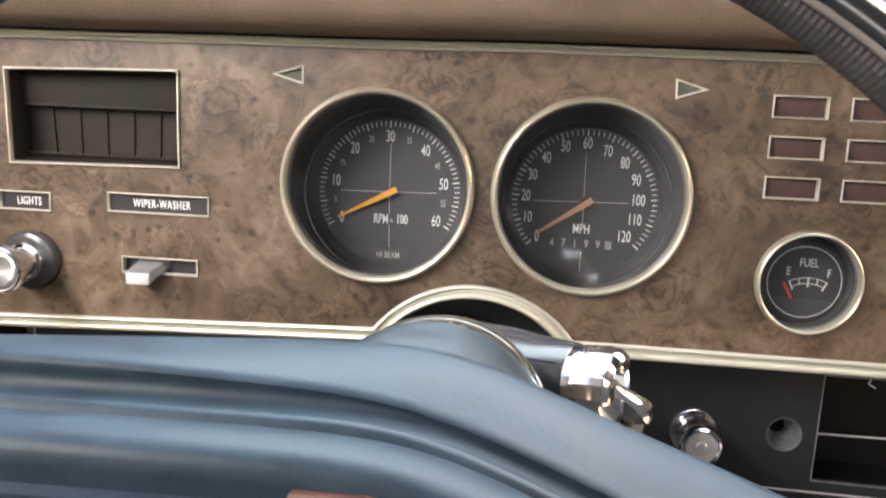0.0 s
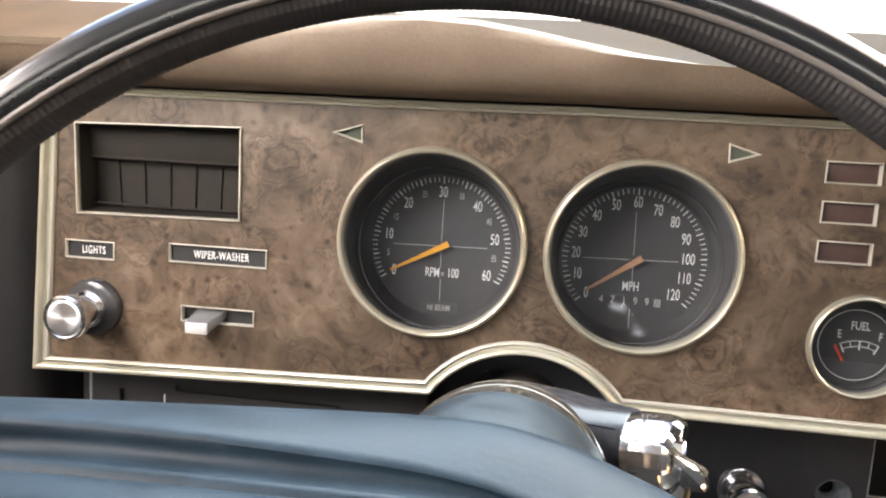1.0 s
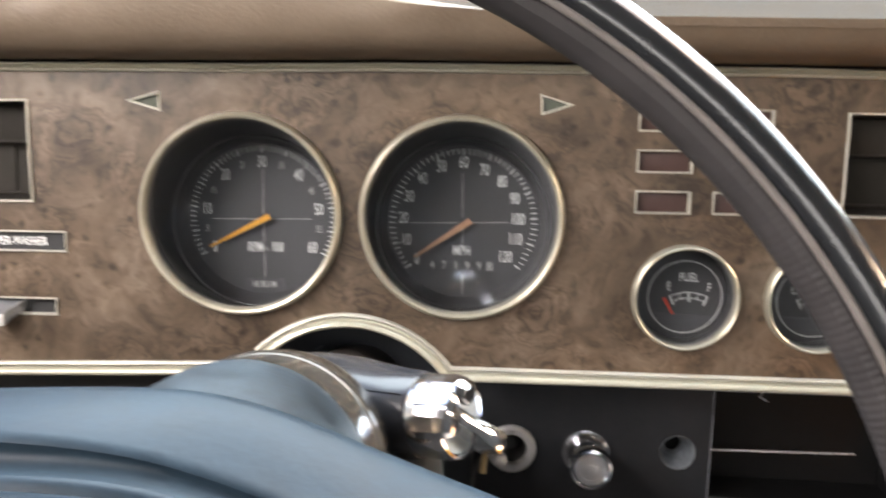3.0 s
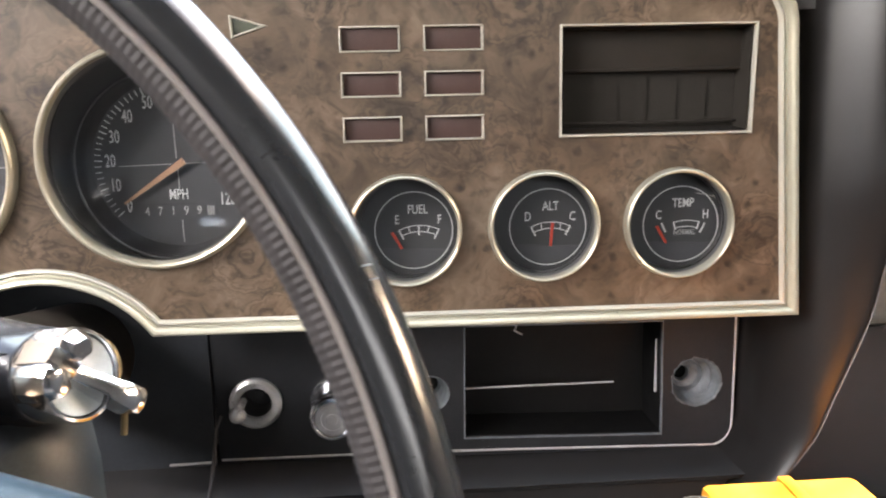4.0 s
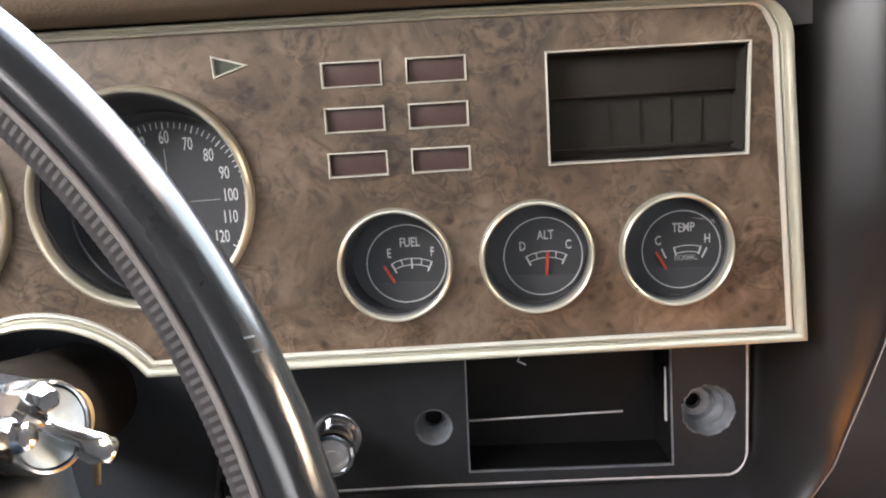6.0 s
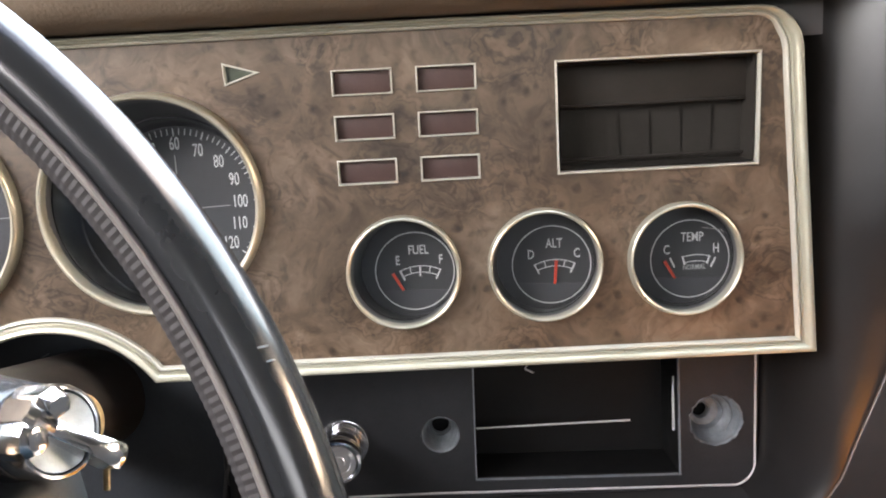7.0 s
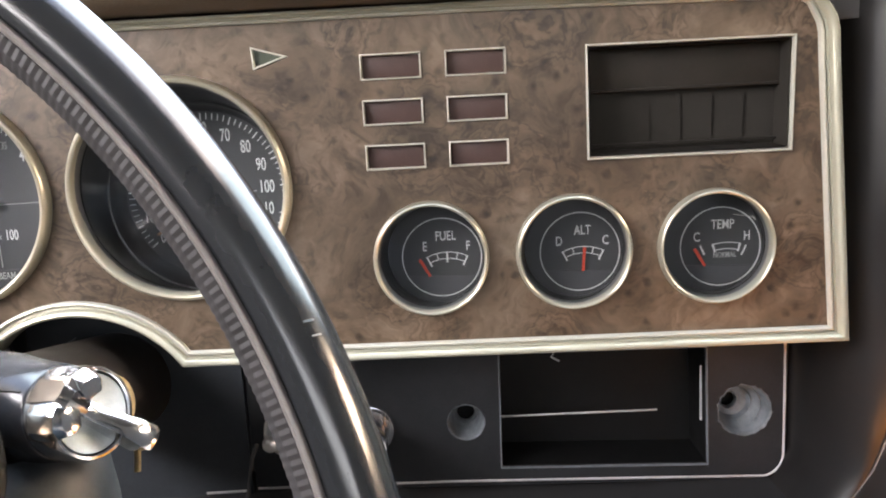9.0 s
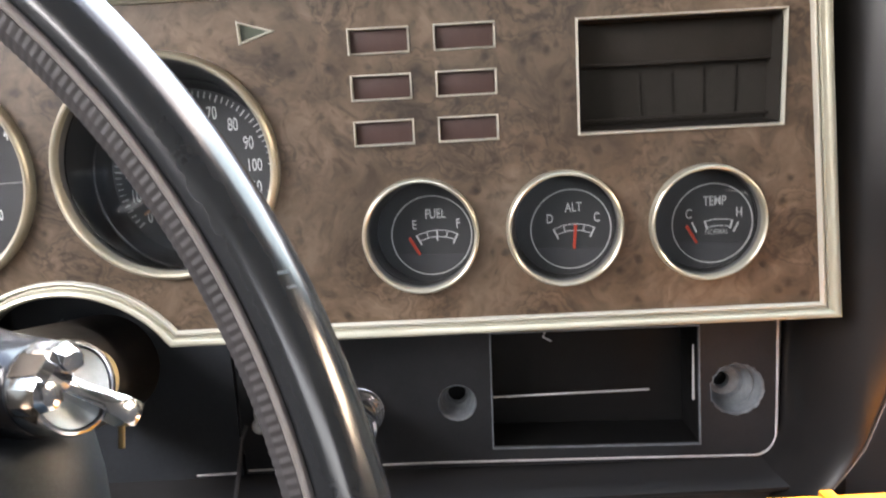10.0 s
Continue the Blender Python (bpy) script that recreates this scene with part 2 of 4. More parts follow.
ORANGE = surface("orange_plastic", (0.58, 0.14, 0.010), (0.78, 0.38, 0.045), (0.35, 0.5), 0, 26, contrast=0.20)
GREY_TRIM = surface("grey_green_vinyl", (0.16, 0.165, 0.15), (0.24, 0.245, 0.22), (0.5, 0.65), 0, 20, 0.3)
LINING = surface("cabin_lining", (0.042, 0.040, 0.039), (0.070, 0.067, 0.064), (0.7, 0.85), 0, 8, 0.2, 400)
CARPET = surface("dark_carpet", (0.03, 0.03, 0.03), (0.06, 0.055, 0.05), (0.85, 0.95), 0, 60, 0.6, 500)
GROUND = surface("pale_concrete", (0.30, 0.29, 0.27), (0.42, 0.41, 0.38), (0.8, 0.9), 0, 0.6)
GLASS = clear_glass("gauge_lens", 0.3)
# Brown partly stands for the wood and warm light this grey paint mirrors.
JACKET = surface("warm_mirroring_paint", (0.036, 0.030, 0.025), (0.090, 0.076, 0.062), (0.07, 0.18), 0.45, 45)
TUNNEL = surface("brown_black_paint", (0.018, 0.014, 0.0115), (0.030, 0.0235, 0.0185), (0.34, 0.46), 0, 40, spec=0.2)
# Satin black made lighter and bluer for the haze over the lower plate.
LIFTED_SATIN = surface("haze_lifted_black", (0.027, 0.031, 0.036), (0.040, 0.045, 0.052), (0.36, 0.48), 0, 40, 0.05, 2500, 0.25)
SMOKE = surface("smoky_grey_plastic", (0.085, 0.086, 0.088), (0.14, 0.14, 0.142), (0.25, 0.4), 0, 120)
BRASS = surface("worn_brass", (0.30, 0.22, 0.11), (0.45, 0.34, 0.19), (0.25, 0.4), 0.8, 120)


# ---- building helpers ----
def thing(name, base, label, category, group="", kind=""):
    ob = new(name)
    ob.empty_display_size = 0.01
    ob.location = base
    return tagged(ob, label, category, group, kind)


def base_of(ob):
    at = Vector((0, 0, 0))
    while ob is not None:
        at += ob.location
        ob = ob.parent
    return at


def part(name, shape, mat, parent=None, label="", smooth=35):
    """One mesh object, given in world coordinates, under a thing or a part."""
    if isinstance(shape, bmesh.types.BMesh):
        me = bpy.data.meshes.new(name)
        bmesh.ops.recalc_face_normals(shape, faces=shape.faces)
        shape.to_mesh(me)
        shape.free()
    else:
        me = shape
        me.name = name
    if parent is not None:
        me.transform(Matrix.Translation(-base_of(parent)))
    me.materials.clear()
    me.materials.append(mat)
    if smooth:
        me.polygons.foreach_set("use_smooth", [True] * len(me.polygons))
        me.set_sharp_from_angle(angle=radians(smooth))
    ob = new(name, me)
    ob.parent = parent
    if label:
        ob["label"] = label
    return ob


def structure(name, shape, mat, label, category):
    return tagged(part(name, shape, mat), label, category, kind="structure")


UPRIGHT = Matrix(((1, 0, 0, 0), (0, 0, -1, 0), (0, 1, 0, 0), (0, 0, 0, 1)))


def plate(outline, holes=(), front=0.0, back=0.004, bevel=0.0):
    """A flat plate in the upright plane, with openings: outline and holes are (x, z) loops; it reaches from y = front to y = back."""
    cu = bpy.data.curves.new("plate", "CURVE")
    cu.dimensions, cu.fill_mode = "2D", "BOTH"
    cu.extrude = max((back - front) / 2 - bevel, 0.00001)
    cu.bevel_depth, cu.bevel_resolution = bevel, 1
    cu.offset = -bevel
    for loop in (outline, *holes):
        sp = cu.splines.new("POLY")
        sp.points.add(len(loop) - 1)
        for p, (x, z) in zip(sp.points, loop):
            p.co = (x, z, 0, 1)
        sp.use_cyclic_u = True
    ob = bpy.data.objects.new("plate", cu)
    me = bpy.data.meshes.new_from_object(ob)
    bpy.data.objects.remove(ob)
    bpy.data.curves.remove(cu)
    me.transform(Matrix.Translation((0, (front + back) / 2, 0)) @ UPRIGHT)
    bm = bmesh.new()
    bm.from_mesh(me)
    bmesh.ops.remove_doubles(bm, verts=bm.verts, dist=0.00001)
    bm.to_mesh(me)
    bm.free()
    return me


def lettering(text, x, z, height, y, wide=0.72, thick=0.00012, bold=0.012, space=1.0):
    """Raised print, centred at (x, z), facing the driver."""
    cu = bpy.data.curves.new("text", "FONT")
    cu.body, cu.size, cu.align_x, cu.align_y, cu.extrude = text, height / 0.70, "CENTER", "CENTER", thick
    cu.resolution_u, cu.space_character = 3, space
    cu.offset = height * bold
    ob = bpy.data.objects.new("text", cu)
    me = bpy.data.meshes.new_from_object(ob)
    bpy.data.objects.remove(ob)
    bpy.data.curves.remove(cu)
    me.transform(Matrix.Translation((x, y, z)) @ UPRIGHT @ Matrix.Diagonal((wide, 1, 1, 1)))
    return me


def circle(x, z, r, n=72):
    return [(x + r * math.cos(2 * math.pi * i / n), z + r * math.sin(2 * math.pi * i / n)) for i in range(n)]


def rectangle(x0, x1, z0, z1):
    return [(x0, z0), (x1, z0), (x1, z1), (x0, z1)]


def rounded(x0, x1, z0, z1, r, n=6):
    out = []
    for cx, cz, a in ((x1 - r, z0 + r, -90), (x1 - r, z1 - r, 0), (x0 + r, z1 - r, 90), (x0 + r, z0 + r, 180)):
        for i in range(n + 1):
            t = radians(a + 90 * i / n)
            out.append((cx + r * math.cos(t), cz + r * math.sin(t)))
    return out


def inset(loop, d):
    """The loop moved inwards by d."""
    area = sum(a[0] * b[1] - b[0] * a[1] for a, b in zip(loop, loop[1:] + loop[:1]))
    s = 1 if area > 0 else -1
    out = []
    for i, p in enumerate(loop):
        a, b = Vector(loop[i - 1]), Vector(loop[(i + 1) % len(loop)])
        p = Vector(p)
        e0, e1 = (p - a).normalized(), (b - p).normalized()
        n0, n1 = Vector((-e0.y, e0.x)) * s, Vector((-e1.y, e1.x)) * s
        m = (n0 + n1).normalized()
        out.append(tuple(p + m * d / max(m.dot(n0), 0.35)))
    return out


def bead(loop, profile, wide=1.0, keep=(), top=9.0, slim=1.0):
    """A moulding along a closed loop: the profile gives (inset, y) pairs; wide: how much broader its upright sides are, but for x within keep; slim: how much narrower it is above z = top."""
    bm = bmesh.new()
    rings = []
    for d, y in profile:
        ring = []
        for (x0, z0), (x, z) in zip(loop, inset(loop, d)):
            k = 1.0 if keep and keep[0] < x0 < keep[1] else wide
            ring.append(bm.verts.new((x0 + (x - x0) * k, y, z0 + (z - z0) * (slim if z0 > top else 1.0))))
        rings.append(ring)
    n = len(loop)
    for k in range(len(rings)):
        a, b = rings[k], rings[(k + 1) % len(rings)]
        for i in range(n):
            bm.faces.new((a[i], a[(i + 1) % n], b[(i + 1) % n], b[i]))
    return bm


def lathe(profile, m, n=64, close=False):
    """A turned body: (radius, height) pairs round the local z axis, put in place by m."""
    bm = bmesh.new()
    rings = []
    for r, h in profile:
        if r < 1e-6:
            rings.append([bm.verts.new(m @ Vector((0, 0, h)))])
        else:
            rings.append([bm.verts.new(m @ Vector((r * math.cos(2 * math.pi * i / n), r * math.sin(2 * math.pi * i / n), h))) for i in range(n)])
    pairs = list(zip(rings, rings[1:])) + ([(rings[-1], rings[0])] if close else [])
    for a, b in pairs:
        for i in range(n):
            j = (i + 1) % n
            if len(a) == 1 and len(b) == 1:
                continue
            if len(a) == 1:
                bm.faces.new((a[0], b[i], b[j]))
            elif len(b) == 1:
                bm.faces.new((a[i], a[j], b[0]))
            else:
                bm.faces.new((a[i], a[j], b[j], b[i]))
    return bm


def facing(x, y, z):
    """Local z towards the driver, local y up."""
    return Matrix.Translation((x, y, z)) @ UPRIGHT


def block(x0, x1, y0, y1, z0, z1, bevel=0.0):
    bm = bmesh.new()
    bmesh.ops.create_cube(bm, size=1, matrix=Matrix.LocRotScale(((x0 + x1) / 2, (y0 + y1) / 2, (z0 + z1) / 2), None, (x1 - x0, y1 - y0, z1 - z0)))
    if bevel:
        bmesh.ops.bevel(bm, geom=bm.edges[:], offset=bevel, segments=2, affect="EDGES", profile=0.5)
    return bm


def tube(points, r, n=8):
    """A round wire along points."""
    bm = bmesh.new()
    rings = []
    pts = [Vector(p) for p in points]
    for i, p in enumerate(pts):
        t = (pts[min(i + 1, len(pts) - 1)] - pts[max(i - 1, 0)]).normalized()
        u = t.orthogonal().normalized() if i == 0 else (u - t * u.dot(t)).normalized()
        w = t.cross(u)
        rings.append([bm.verts.new(p + r * (math.cos(2 * math.pi * k / n) * u + math.sin(2 * math.pi * k / n) * w)) for k in range(n)])
    for a, b in zip(rings, rings[1:]):
        for k in range(n):
            bm.faces.new((a[k], a[(k + 1) % n], b[(k + 1) % n], b[k]))
    bm.faces.new(rings[0])
    bm.faces.new(rings[-1])
    return bm


def skin(rows, close=False):
    """A sheet through rows of points."""
    bm = bmesh.new()
    vs = [[bm.verts.new(p) for p in row] for row in rows]
    for a, b in zip(vs, vs[1:]):
        m = len(a)
        for i in range(m if close else m - 1):
            bm.faces.new((a[i], a[(i + 1) % m], b[(i + 1) % m], b[i]))
    return bm


# ---- the cabin that closes the place ----
structure("ground", block(-400, 400, -400, 400, -0.5, -0.3), GROUND, "pale concrete ground outside the car", "ground")
structure("floor", block(-0.5, 1.2, -2.1, 0.75, -0.02, 0.0), CARPET, "dark carpet floor of the car cabin", "floor")
# Unseen roof: front edge lets sky in, right corner added to block sun.
roof = plate([(-0.5, -2.1), (1.2, -2.1), (1.2, 0.55), (0.74, 0.55), (0.62, -0.33), (-0.5, -0.33)], (), 0.0, 0.03)
roof.transform(Matrix.Translation((0, 0, 1.27)) @ Matrix.Rotation(radians(-90), 4, "X"))
structure("ceiling", roof, LINING, "unseen dark headlining, its right front corner added to block the sun", "ceiling")


def pierced(name, m, outline, hole, label):
    me = plate(outline, [hole], 0.0, 0.03)
    me.transform(m)
    return structure(name, me, LINING, label, "wall")


# Unseen passenger wall, raised ahead of the door to block the sun.
SUN_BLOCK_SHAPE = [(-2.1, 0), (0.72, 0), (0.72, 0.79), (0.70, 0.79), (0.55, 1.24), (-2.1, 1.24)]
SIDE_SHAPE = [(-2.1, 0), (0.72, 0), (0.72, 0.79), (0.50, 0.79), (-0.33, 1.24), (-2.1, 1.24)]
SIDE = Matrix.Rotation(radians(90), 4, "Z")
pierced("wall_left", Matrix.Translation((-0.47, 0, 0)) @ SIDE, SIDE_SHAPE, rounded(-0.95, -0.20, 0.86, 1.14, 0.05), "plain inner side of the driver's door with its window")
pierced("wall_right", Matrix.Translation((1.20, 0, 0)) @ SIDE, SUN_BLOCK_SHAPE, rounded(-0.40, 0.03, 0.88, 1.06, 0.02), "unseen passenger side wall, shaped to block the sun, with a window")
pierced("wall_rear", Matrix.Translation((0, -2.1, 0)), rectangle(-0.5, 1.2, 0, 1.24), rounded(-0.3, 1.0, 0.92, 1.20, 0.05), "plain rear wall of the cabin with the rear window")
structure("wall_front", block(-0.5, 1.2, 0.70, 0.73, 0, 0.80), DEEP, "dark bulkhead behind the dashboard", "wall")

# ---- dashboard ----
ARCH = [(0.0242 + 0.0616 * math.cos(radians(a)), 0.5634 + 0.0616 * math.sin(radians(a))) for a in range(34, 147, 7)]
PANEL = ([(-0.2636, 0.5912)] + ARCH[::-1] + [(0.3938, 0.5956), (0.3850, 0.7286)]
         + [(0.3640 + 0.0205 * math.cos(radians(a)), 0.7385 + 0.0205 * math.sin(radians(a))) for a in range(5, 91, 17)]
         + [(0.2262, 0.7604), (0.0443, 0.7602), (-0.0278, 0.7590), (-0.1915, 0.7576)]
         + [(-0.2370 + 0.0192 * math.cos(radians(a)), 0.7380 + 0.0192 * math.sin(radians(a))) for a in range(90, 181, 15)]
         + [(-0.2611, 0.6400)])
TACH, SPEEDO = (-0.0308, 0.6827), (0.0824, 0.6829)
SMALL = [(0.1974, 0.6447), (0.2646, 0.6447), (0.3310, 0.6442)]
VENTS = [[(-0.2370, 0.6847), (-0.1391, 0.6865), (-0.1393, 0.7400), (-0.2383, 0.7376)],
         [(0.2714, 0.6869), (0.3657, 0.6867), (0.3665, 0.7395), (0.2713, 0.7396)]]
LAMPS = [(x, z) for x in (0.1836, 0.2221) for z in (0.7342, 0.7137, 0.6932)]
ARROWS = [[(-0.0888, 0.7396), (-0.0713, 0.7345), (-0.0716, 0.7448)], [(0.1377, 0.7409), (0.1208, 0.7459), (0.1214, 0.7355)]]
LIGHTS_BOX, WIPER_BOX, SLOT_BOX = rectangle(-0.2441, -0.2137, 0.6587, 0.6701), rectangle(-0.1813, -0.1231, 0.6606, 0.6722), rectangle(-0.1737, -0.1297, 0.6266, 0.6367)

FRAME = [(0.0003, 0.001), (0.0003, -0.0008), (0.0004, -0.0011), (0.0008, -0.0012), (0.0010, -0.0008), (0.0011, 0.003)]
panel = thing("instrument_panel", (0.06, 0.03, 0.589), "walnut burl instrument panel with pale metal edging", "instrument panel")
holes = [circle(*TACH, 0.0500), circle(*SPEEDO, 0.0500)] + [circle(x, z, 0.0262) for x, z in SMALL]
holes += [inset(v, 0.0012) for v in VENTS] + [rectangle(x - 0.0132, x + 0.0132, z - 0.0053, z + 0.0053) for x, z in LAMPS]
holes += [inset(a, 0.0008) for a in ARROWS] + [inset(b, 0.001) for b in (LIGHTS_BOX, WIPER_BOX, SLOT_BOX)]
part("fascia", plate(inset(PANEL, 0.0022), holes, 0.0, 0.003), WOOD, panel)
part("edge_bead", bead(PANEL, [(0.0, 0.020), (0.0, -0.0032), (0.0004, -0.0041), (0.0012, -0.0045), (0.0022, -0.0043), (0.0029, -0.0037), (0.0034, -0.0027), (0.0038, -0.0014), (0.0047, -0.0012), (0.0048, 0.002), (0.003, 0.020)], 1.2, (-0.04, 0.09), 0.755, 0.62), EDGE, panel, "pale aged metal edge bead")
part("inner_bead", bead(PANEL, [(0.0050, 0.002), (0.0050, -0.0010), (0.0054, -0.0022), (0.0061, -0.0026), (0.0068, -0.0022), (0.0072, -0.0012), (0.0073, 0.002)], 1.2, (-0.04, 0.09), 0.755, 0.62), SILVER, panel, "bright metal inner bead")


def dial_point(c, r, deg):
    return c[0] + r * math.cos(radians(deg)), c[1] + r * math.sin(radians(deg))


def bar(bm, x0, z0, x1, z1, w0, w1, y, t=0.0003):
    """A flat tapered stroke from one point to another, t thick."""
    d = Vector((x1 - x0, z1 - z0)).normalized()
    n = Vector((-d.y, d.x))
    ring = [(x0 + n.x * w0 / 2, z0 + n.y * w0 / 2), (x0 - n.x * w0 / 2, z0 - n.y * w0 / 2), (x1 - n.x * w1 / 2, z1 - n.y * w1 / 2), (x1 + n.x * w1 / 2, z1 + n.y * w1 / 2)]
    f = [bm.verts.new((x, y, z)) for x, z in ring]
    b = [bm.verts.new((x, y + t, z)) for x, z in ring]
    bm.faces.new(f)
    bm.faces.new(b[::-1])
    for i in range(4):
        bm.faces.new((f[i], b[i], b[(i + 1) % 4], f[(i + 1) % 4]))


def large_gauge(name, centre, dial, depth, label, start, sweep, top, step, marks, minor, words, needle_mat, needle_from, cross):
    """A deep round instrument: bezel, tube, dial, print, needle and lens."""
    x, z = centre
    g = thing(name, (x, depth + 0.006, z - 0.055), label, "gauge", "large round gauges")
    part("bezel", lathe([(0.0488, 0.001), (0.0486, -0.0030), (0.0488, -0.0050), (0.0494, -0.0061), (0.0503, -0.0065), (0.0512, -0.0060), (0.0519, -0.0046), (0.0523, -0.0020), (0.0525, 0.001)], facing(x, 0, z) @ Matrix.Diagonal((1, 1, -1, 1)), 96, True), CREAM, g, "pale aged metal bezel")
    rows = []
    for k in range(7):
        f = k / 6
        cx, cz = x + (dial[0] - x) * f, z + (dial[1] - z) * f
        r, y = 0.0487 - 0.0005 * f, -0.0028 + (depth - 0.0092) * f
        rows.append([(cx + r * math.cos(2 * math.pi * i / 72), y, cz + r * math.sin(2 * math.pi * i / 72)) for i in range(72)])
    for r, y in ((0.0478, depth - 0.0112), (0.0472, depth - 0.0110), (0.0467, depth - 0.0098), (0.0462, depth - 0.0070), (0.0454, depth - 0.0042), (0.0443, depth - 0.0018), (0.0430, depth - 0.0002), (0.0420, depth + 0.0008)):
        rows.append([(dial[0] + r * math.cos(2 * math.pi * i / 72), y, dial[1] + r * math.sin(2 * math.pi * i / 72)) for i in range(72)])
    part("housing", skin(rows, True), TUBE, g)
    face = part("dial_face", lathe([(0, 0), (0.0430, 0), (0.0430, -0.003), (0, -0.003)], facing(dial[0], depth + 0.0002, dial[1])), DIAL, g)
    bm = bmesh.new()
    for i in range(int(top / minor) + 1):
        v = i * minor
        deg = start - sweep * v / top
        long = abs(v / step - round(v / step)) < 1e-6
        a, b = dial_point(dial, 0.0376 if long else 0.0383, deg), dial_point(dial, 0.0415, deg)
        w = 0.00065 if long else 0.00042
        bar(bm, *a, *b, w, w, depth - 0.0003)
    part("scale_marks", bm, PRINT, face, smooth=0)
    for v, size, r in marks:
        a = dial_point(dial, r, start - sweep * v / top)
        part("numeral", lettering(str(v), *a, size, depth - 0.0002, 0.58, bold=0.006), PRINT if size > 0.005 else DIM_PRINT, face, smooth=0)
    for text, dx, dz, size, wide in words:
        part("wording", lettering(text, dial[0] + dx, dial[1] + dz, size, depth - 0.0002, wide), PRINT if size > 0.0032 else DIM_PRINT, face, smooth=0)
    bm = bmesh.new()
    for x0, z0, x1, z1 in cross:
        bar(bm, dial[0] + x0, dial[1] + z0, dial[0] + x1, dial[1] + z1, 0.00035, 0.00035, depth - 0.0003)
    part("cross_lines", bm, DIM_PRINT, face, smooth=0)
    bm = bmesh.new()
    (ax, az), (tx, tz) = needle_from
    bar(bm, dial[0] + ax, dial[1] + az, dial[0] + tx, dial[1] + tz, 0.0036, 0.0011, depth - 0.005, 0.0010)
    part("needle", bm, needle_mat, g, smooth=0)
    lens = part("lens", lathe([(0, 0.0004), (0.0478, 0.0), (0.0478, -0.0010), (0, -0.0010)], facing(x, 0.002, z)), GLASS, g, "clear glass lens")
    lens.visible_shadow = False
    return g


T_DIAL, S_DIAL = (-0.0306, 0.6752), (0.0827, 0.6755)
T_DEEP, S_DEEP = 0.0430, 0.0430
tach_marks = [(v, 0.0065 if v % 10 == 0 else 0.0039, 0.0323) for v in range(0, 61, 5)]
large_gauge("tachometer", TACH, T_DIAL, T_DEEP, "round black tachometer with white numerals and an amber needle", 210.5, 240, 60, 5, tach_marks, 1,
            [("RPM", -0.0044, -0.0162, 0.0055, 0.60), ("x", 0.0018, -0.0165, 0.0029, 0.9), ("100", 0.0080, -0.0160, 0.0055, 0.60)], AMBER, ((0.0047, 0.0023), (-0.0294, -0.0156)),
            [(-0.0290, -0.0003, -0.003, 0.0001), (0.003, 0.0002, 0.0276, 0.0007), (0.0002, 0.0282, 0.0001, 0.003), (0.0002, -0.003, 0.0004, -0.0129), (0.0006, -0.0196, 0.0008, -0.0330)])
tach = bpy.data.objects["tachometer"]
beam = part("beam_window", plate(rectangle(T_DIAL[0] - 0.0110, T_DIAL[0] + 0.0114, T_DIAL[1] - 0.0408, T_DIAL[1] - 0.0342), (), T_DEEP - 0.0005, T_DEEP), TUBE, tach)
part("wording", lettering("HI BEAM", T_DIAL[0] + 0.0005, T_DIAL[1] - 0.0375, 0.0036, T_DEEP - 0.0007), DIM_PRINT, beam, smooth=0)
speed_marks = [(v, 0.0065, 0.0336 if v <= 60 else 0.0317 if v < 100 else 0.0306) for v in range(0, 121, 10)]
large_gauge("speedometer", SPEEDO, S_DIAL, S_DEEP, "round black speedometer with white numerals and a faded needle", 219.5, 258, 120, 10, speed_marks, 2,
            [("MPH", -0.0006, -0.0159, 0.0054, 0.64)], FADED_AMBER, ((0.0042, 0.0019), (-0.027, -0.0193)),
            [(-0.0292, -0.0006, -0.003, 0.0), (0.003, 0.0001, 0.0251, 0.0007), (-0.0008, 0.0282, -0.0004, 0.003), (-0.0002, -0.003, 0.0, -0.0129), (0.0001, -0.0291, 0.0002, -0.0408)])
speedo = bpy.data.objects["speedometer"]
odometer = part("odometer_window", plate(rounded(S_DIAL[0] - 0.0206, S_DIAL[0] + 0.0190, S_DIAL[1] - 0.0280, S_DIAL[1] - 0.0208, 0.001), (), S_DEEP - 0.0006, S_DEEP), DIAL, speedo)
for i, d in enumerate("47199"):
    part("odometer_digit", lettering(d, S_DIAL[0] - 0.0170 + 0.0066 * i, S_DIAL[1] - 0.0243, 0.0045, S_DEEP - 0.0012, 0.8), DIM_PRINT, odometer, smooth=0)
part("tenths_drum", plate(rectangle(S_DIAL[0] + 0.0130, S_DIAL[0] + 0.0175, S_DIAL[1] - 0.0271, S_DIAL[1] - 0.0215), (), S_DEEP - 0.0014, S_DEEP - 0.0009), MASK, odometer)
for i in range(3):
    part("tenths_mark", plate(rectangle(S_DIAL[0] + 0.0137 + 0.0013 * i, S_DIAL[0] + 0.0144 + 0.0013 * i, S_DIAL[1] - 0.0266, S_DIAL[1] - 0.0220), (), S_DEEP - 0.0017, S_DEEP - 0.0013), DIM_PRINT, odometer)

SMALL_DIALS = [(0.2021, 0.6411), (0.2702, 0.6406), (0.3392, 0.6398)]


